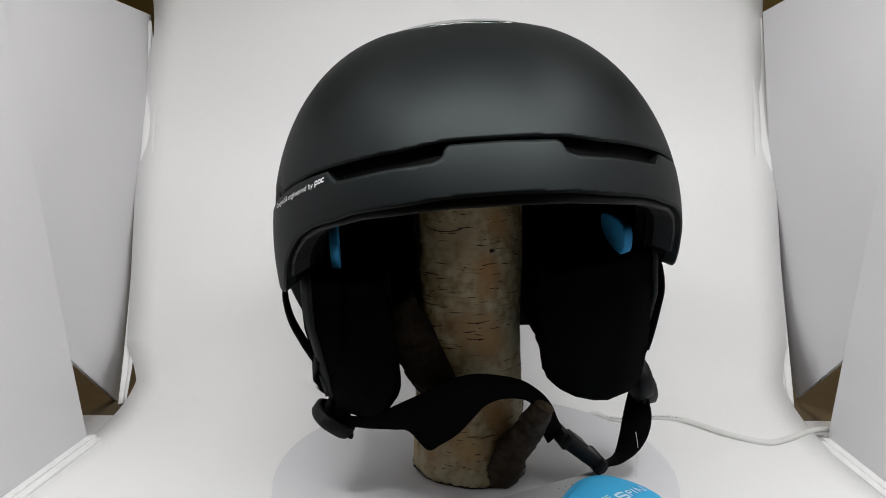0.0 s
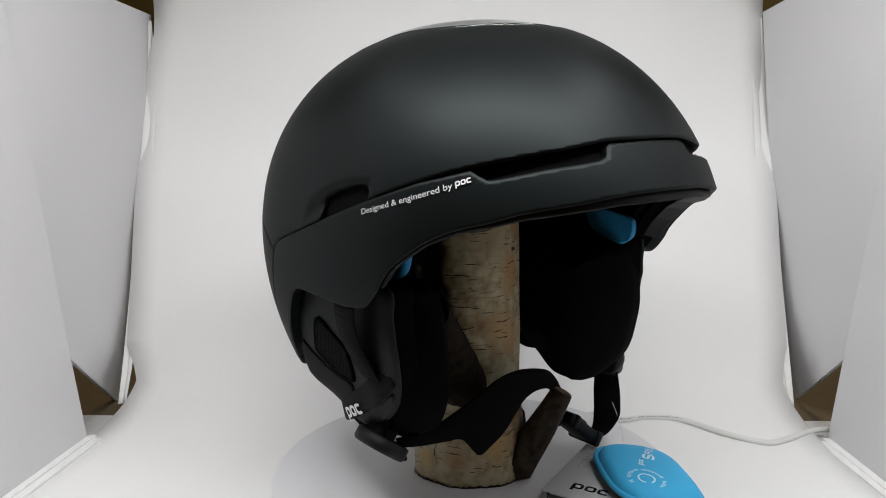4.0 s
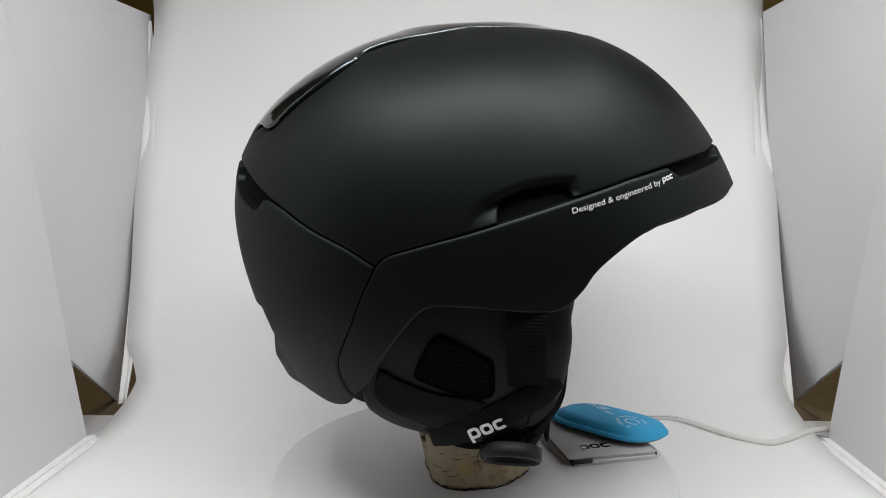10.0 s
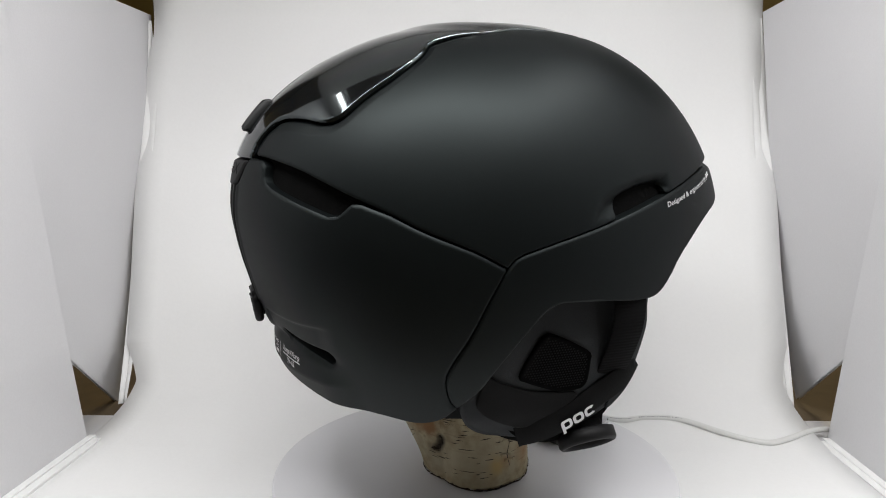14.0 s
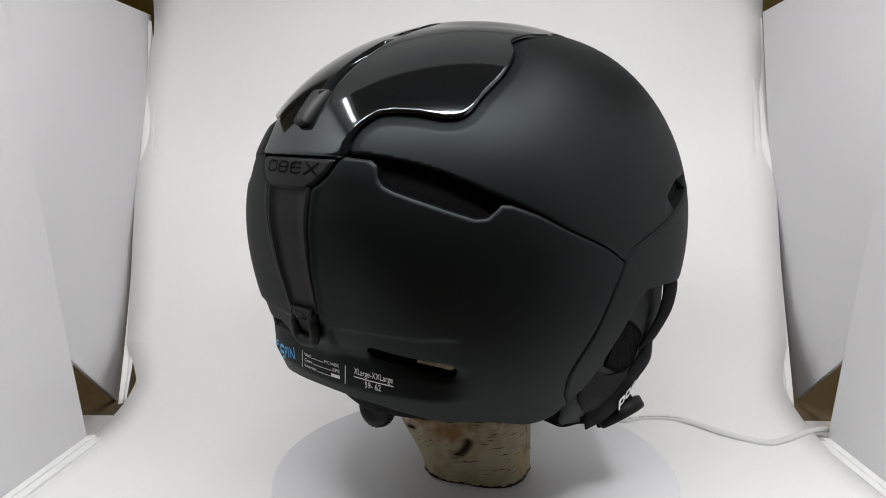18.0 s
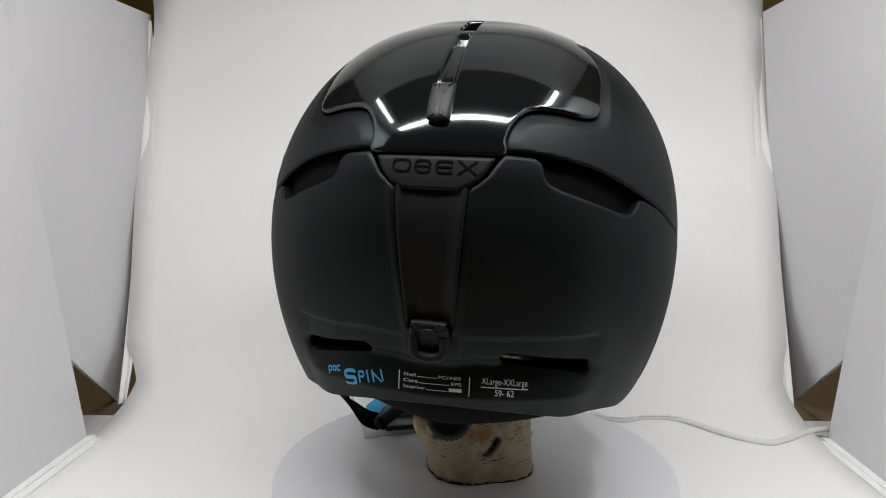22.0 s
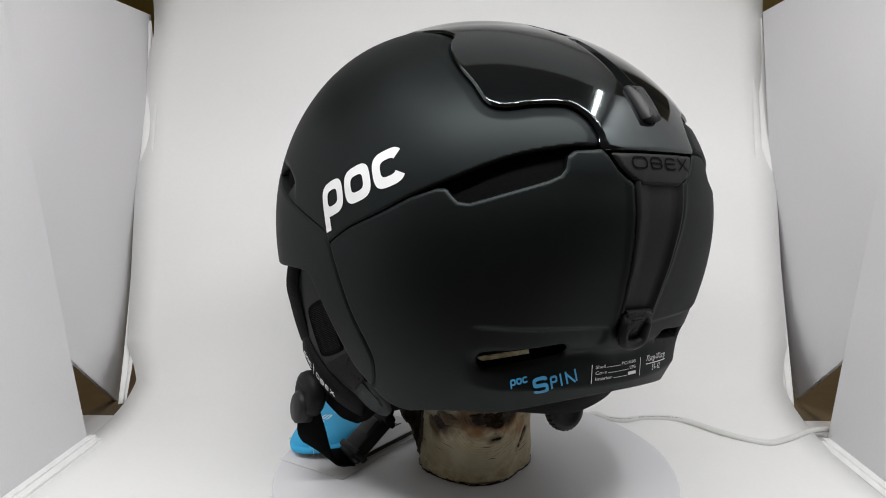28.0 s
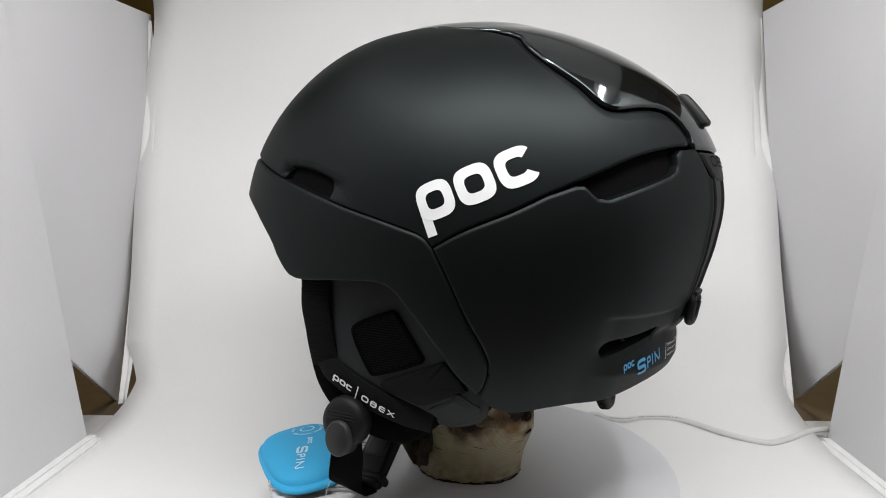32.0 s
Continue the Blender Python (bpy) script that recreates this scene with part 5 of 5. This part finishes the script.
                v.append((r * math.cos(aa), r * math.sin(aa), zz))
        for k in range(n):
            f.append((0, 1 + k, 1 + (k + 1) % n))
            for q in range(rings - 1):
                f.append((1 + q * n + k, 1 + (q + 1) * n + k, 1 + (q + 1) * n + (k + 1) % n, 1 + q * n + (k + 1) % n))
        part("bark_scar", mesh_of("bark_scar", v, f, mat), log, label)

    scar(radians(17.5), 0.1437, 0.0026, 0.0013, 3, SCAR, 0.0006, "dark knot")
    scar(radians(44), 0.012, 0.0140, 0.0140, 7, SCAR, 0.0011, "rough dark bark at the stub's foot")
    scar(radians(62), 0.022, 0.0062, 0.0170, 8, SCAR, 0.0008, "rough dark bark at the stub's foot")
    # torn bark on the burl
    for deg, z, hw, hh, seed in ((150, 0.0478, 0.0062, 0.0040, 21), (160, 0.0462, 0.0080, 0.0056, 22), (170, 0.0466, 0.0056, 0.0044, 23), (160, 0.0351, 0.0027, 0.0009, 24),
                                 (-154, 0.0272, 0.0014, 0.0040, 25), (-158.5, 0.0224, 0.0022, 0.0014, 26), (-164, 0.0204, 0.0026, 0.0010, 27)):
        scar(radians(deg), z, hw, hh, seed, BURL if seed in (22, 24) else SCAR, 0.0005, "torn dark bark")
    for deg, z, hw, hh, seed in ((122, 0.0450, 0.0068, 0.0046, 31), (112, 0.0395, 0.0068, 0.0044, 32), (103, 0.0345, 0.0044, 0.0042, 33), (98, 0.0380, 0.0040, 0.0030, 34)):
        scar(radians(deg), z, hw, hh, seed, SCAR if seed == 32 else OLDWOOD, 0.0006, "rough brown bark")
    # curled rims of peeled bark
    rng = random.Random(9)
    for a0, z0 in ((-80, 0.05), (-84, 0.02), (-80, 0.0165), (-82, 0.029), (-92, 0.034), (-70, 0.052), (-86, 0.041), (-110, 0.06)):
        a = radians(a0)
        r = log_radius(a, z0)
        pts = [((r + h) * math.cos(a + s), (r + h) * math.sin(a + s), z0 + dz) for s, h, dz in ((-0.10, 0.0002, 0), (0.0, 0.0011, 0.001), (0.06, 0.0020, 0.0005))]
        part("bark_curl", ribbon("bark_curl", [(p, (0, 0, rng.uniform(0.0003, 0.0011))) for p in pts], 0.0005, BARK, 5), log, "curled bark edge")
    # branch stub, leaning out
    stub = tube("branch_stub", [(0.0235, 0.0130, 0.0010), (0.0320, 0.0190, 0.018), (0.0395, 0.0280, 0.037), (0.0440, 0.0365, 0.0535)], (0.0122, 0.0066), SCAR, 18, 44)
    for vtx in stub.vertices:
        w = noise.noise(vtx.co * 130) * 0.0024 + noise.noise(vtx.co * 420) * 0.0010 + noise.noise(vtx.co * 900) * 0.0004
        vtx.co += Vector((w, -w, w * 0.5))
        vtx.co.z = max(vtx.co.z, 0.0006)
    # a thicker broken branch, rising beside the ear flap
    thick = tube("thick_branch", [(0.010, -0.013, 0.0575), (0.0180, -0.022, 0.0665), (0.0195, -0.0350, 0.0860), (0.0185, -0.0500, 0.1120)], (0.0150, 0.0142), BURL, 20, 48)
    for vtx in thick.vertices:
        w = noise.noise(vtx.co * 90) * 0.0022 + noise.noise(vtx.co * 300) * 0.0010 + noise.noise(vtx.co * 800) * 0.0004
        vtx.co += Vector((w, -w, w * 0.5))
    part("thick_branch", thick, log, "dark brown broken branch")
    br = part("branch_stub", stub, log, "dark rough branch stub")
    part("cut_end", lathe("cut_end", [(0.0, 0.0008), (0.0048, 0.0006), (0.0062, 0.0)], OLDWOOD, 20), br, "sawn branch end",
         Matrix.Translation((0.0441, 0.0367, 0.0538)) @ Vector((0.28, 0.48, 1.1)).normalized().to_track_quat("Z", "Y").to_matrix().to_4x4())
    return log


# ---- turntable, leaflet pack, blue pad ----
def build_turntable():
    table = tagged(new("turntable"), "white round motor turntable under the log", "turntable")
    part("disc", lathe("disc", [(0.0, 0.0), (0.1262, 0.0), (0.1274, -0.0005), (0.1278, -0.0016), (0.1278, -0.0090), (0.1265, -0.0105), (0.0, -0.0105)], DISC, 128), table, "smooth white disc")
    return table


def build_pack():
    pack = tagged(new("leaflet_pack"), "grey card leaflet pack lying on the turntable", "leaflet")
    w, l = 0.059, 0.0735
    for k, (dx, dy) in enumerate(((0.0010, 0.0), (0.0016, -0.0006), (0.0006, 0.0004))):
        part("page_block", rounded_box("page_block", (w - 0.003, l, 0.0014), CARDEDGE, 0.0003, 1), pack, "pale pages", pose(dx, dy, 0.0008 + 0.0015 * k, 0, 0, 0.4 * k - 0.4))
    part("page_block", rounded_box("page_block", (w - 0.004, 0.078, 0.0007), CARDEDGE, 0.0002, 1), pack, "pale leaflet lying askew at the bottom", pose(-0.0070, 0.0150, 0.0004, 0, 0, 4))
    part("cover", rounded_box("cover", (w + 0.0026, l + 0.0012, 0.0007), CARD, 0.0003, 1), pack, "light grey cover", pose(-0.0012, 0, 0.0055, 0, 0.6, 0))
    part("spine", rounded_box("spine", (0.0010, l - 0.001, 0.0042), CARDDARK, 0.0003, 1), pack, "black folded spine", pose(-w / 2 + 0.0012, 0, 0.0026))
    part("dark_corner", rounded_box("dark_corner", (0.012, 0.0010, 0.0030), CARDDARK, 0.0003, 1), pack, "black corner", pose(-w / 2 + 0.008, -l / 2 - 0.0002, 0.0032))
    part("dark_corner", rounded_box("dark_corner", (0.0010, 0.022, 0.0040), CARDDARK, 0.0003, 1), pack, "black corner", pose(w / 2 + 0.0006, -l / 2 + 0.012, 0.0026))
    mk = badge_rings(0.0066)
    part("black_mark", mesh_of("black_mark", [(x, y, 0) for x, y in mk[0]], mk[1], CARDGLOSS), pack, "black mark of rounded loops", pose(-0.0150, -0.0222, 0.0061, 0, 0.6, 2))
    rows = joined(*[bar(0, -0.0030 * i, 0.0125 - 0.0016 * (i % 3), -0.0030 * i + 0.0007, 3) for i in range(10)])
    part("small_print", mesh_of("small_print", [(x, y, 0) for x, y in rows[0]], rows[1], CABLEMARK), pack, "grey lines of small print", pose(-0.0215, 0.031, 0.0061))
    dots = joined(*[bar(0, -0.0050 * i, 0.0009, -0.0050 * i + 0.0009, 1) for i in range(7)])
    part("small_print", mesh_of("small_print", [(x, y, 0) for x, y in dots[0]], dots[1], CARDDARK), pack, "black dots", pose(-0.0250, 0.033, 0.0061))
    return pack


def build_pad():
    pad = tagged(new("helmet_pad"), "blue neoprene helmet pad with pale print lying on a leaflet", "pad")
    o = closed_spline([(0.0405, 0.003), (0.0370, 0.0205), (0.0245, 0.0290), (0.0, 0.0305), (-0.0230, 0.0285), (-0.0370, 0.0190), (-0.0410, 0.0), (-0.0365, -0.0195), (-0.0230, -0.0290), (0.0, -0.0310), (0.0245, -0.0290), (0.0370, -0.0185)], 8)
    o = o * np.array((1.013, 0.887))

    def place(u, v, h):
        return (u, v, h)

    part("rim", slab("rim", o, [(0.0, 0.0015), (0.0010, 0.0), (0.0026, 0.0), (0.0034, 0.0010), (0.0036, 0.003)], BLUE, place), pad, "flat blue welded rim")
    part("underside", slab("underside", o, [(-0.0030, 0.011), (-0.0022, 0.007), (-0.0008, 0.0022), (0.0002, 0.0014), (0.0004, 0.003)], CARDDARK, place), pad, "black underside")
    rise = [(0.925, 0.0030), (0.918, 0.0038), (0.90, 0.0052), (0.87, 0.0066), (0.82, 0.0078), (0.74, 0.0087), (0.62, 0.0095), (0.48, 0.0101), (0.32, 0.0105), (0.16, 0.0107)]
    verts = [(x * k + 0.0018 * min(1.0, k * 1.2), y * k, h) for k, h in rise for x, y in o] + [(0, 0, 0.0108)]
    n = len(o)
    faces = [(i * n + j, i * n + (j + 1) % n, (i + 1) * n + (j + 1) % n, (i + 1) * n + j) for i in range(len(rise) - 1) for j in range(n)]
    faces += [((len(rise) - 1) * n + j, (len(rise) - 1) * n + (j + 1) % n, len(rise) * n) for j in range(n)]
    part("cushion", mesh_of("cushion", verts, faces, BLUE), pad, "domed blue cushion")
    turns = np.degrees(np.arctan2(o[:, 1], o[:, 0]))
    order = np.argsort(turns)
    reach = np.hypot(o[:, 0], o[:, 1])[order]
    turns = turns[order]

    def dome(x, y):
        k = math.hypot(x, y) / float(np.interp(math.degrees(math.atan2(y, x)), turns, reach, period=360))
        return float(np.interp(k, [0] + [q for q, _ in rise][::-1], [0.0108] + [h for _, h in rise][::-1])) + 0.00035

    def lay(name, shape, x, y, turn, label):
        s = moved(shape, x, y, 0, turn)
        part(name, mesh_of(name, [(a, b, dome(a, b)) for a, b in s[0]], s[1], BLUEPRINT), pad, label)

    for piece in spin_pieces():
        lay("pale_mark", ([(x * 0.92, y * 0.92) for x, y in piece[0]], piece[1]), 0.0062, -0.0058, 161, "pale print mark")
    bits = [ring(0, 0, 0.0050, 0.0050, 0.0010, 20, 340, 30, 2.0)]
    rng = random.Random(3)
    for k in range(46):
        a = 2 * math.pi * k / 46
        if k not in (11, 12, 24, 34, 35):
            tall = rng.uniform(0.0007, 0.0012)
            bits.append(moved(bar(-0.00034, -tall, 0.00034, tall, 1), 0.0096 * math.cos(a), 0.0096 * math.sin(a), 0, math.degrees(a) - 90))
    lay("round_print", joined(*bits), 0.0235, -0.0078, 0, "pale round print")
    return pad


def build_cable():
    cable = tagged(new("power_cable"), "thin white power cable lying on the sheet", "cable")
    z = FLOOR + 0.0032
    pts = [(0.070, 0.120, z), (0.101, 0.145, z + 0.006), (0.115, 0.139, z + 0.005), (0.129, 0.136, z + 0.005), (0.146, 0.141, z + 0.005), (0.170, 0.140, z + 0.005), (0.186, 0.131, z + 0.004), (0.204, 0.117, z + 0.002),
           (0.223, 0.107, z), (0.237, 0.103, z), (0.255, 0.110, z + 0.001), (0.274, 0.121, z + 0.002), (0.292, 0.127, z + 0.002), (0.345, 0.15, z - 0.006)]
    part("cord", tube("cord", pts, 0.0024, CABLE, 10, 12), cable, "white cord")
    run = spline(pts, 40)
    rng = random.Random(12)
    x, verts, faces = 0.112, [], []
    while x < 0.178:
        wide = rng.choice((0.0007, 0.0010, 0.0016))
        for e in (0, 1):
            p = run[int(np.argmin(np.abs(run[:, 0] - x - e * wide)))]
            for turn in (28, 52):
                verts.append((x + e * wide, p[1] - 0.00248 * math.cos(radians(turn)), p[2] + 0.00248 * math.sin(radians(turn))))
        n = len(verts)
        faces.append((n - 4, n - 2, n - 1, n - 3))
        x += wide + rng.choice((0.0004, 0.0005, 0.0012))
    part("cord_print", mesh_of("cord_print", verts, faces, CABLEMARK, False), cable, "small grey print")
    return cable


TURN_RATE, TURN_ZERO = 7.338, 16.0
helmet = build_helmet()
birch = build_log()
table = build_turntable()
pack = build_pack()
pad = build_pad()
build_cable()
part("foot_body", lathe("foot_body", [(0.0, -0.0106), (0.104, -0.0106), (0.1065, -0.013), (0.1075, FLOOR + 0.002), (0.106, FLOOR - 0.0012), (0.0, FLOOR - 0.0012)], DISC, 96), table, "white base drum")

PLACES = [(helmet, pose(0, HELM_Y, HELM_Z, HELM_LEAN, 0, 0)), (birch, pose(0.002, -0.003, TABLE)), (table, pose(0, 0, TABLE)),
          (pack, pose(0.0783, 0.0460, TABLE, 0, 0, 20.5)), (pad, pose(0.0901, 0.0586, 0.0085, -6.7, -1.8, -36.1))]


# the motor drags a little near the end: (time, degrees)
MOTOR_LAG = [(0, 0.3), (3, 0.25), (6, 0.1), (9, 0.2), (13, 0.15), (18, 0.22), (24, 0.28), (25.5, 0.1), (27.5, -0.28), (29, -0.77), (30.5, -1.1), (32, -1.1)]


def motions():
    for thing, place in PLACES:
        rows = []
        for k in range(65):
            t = k / 2
            lag = float(np.interp(t, *zip(*MOTOR_LAG)))
            rows.append((t, pose(0, 0, 0, 0, 0, FORWARD + TURN_RATE * (t - TURN_ZERO) + lag) @ place))
        walk(thing, rows)


motions()
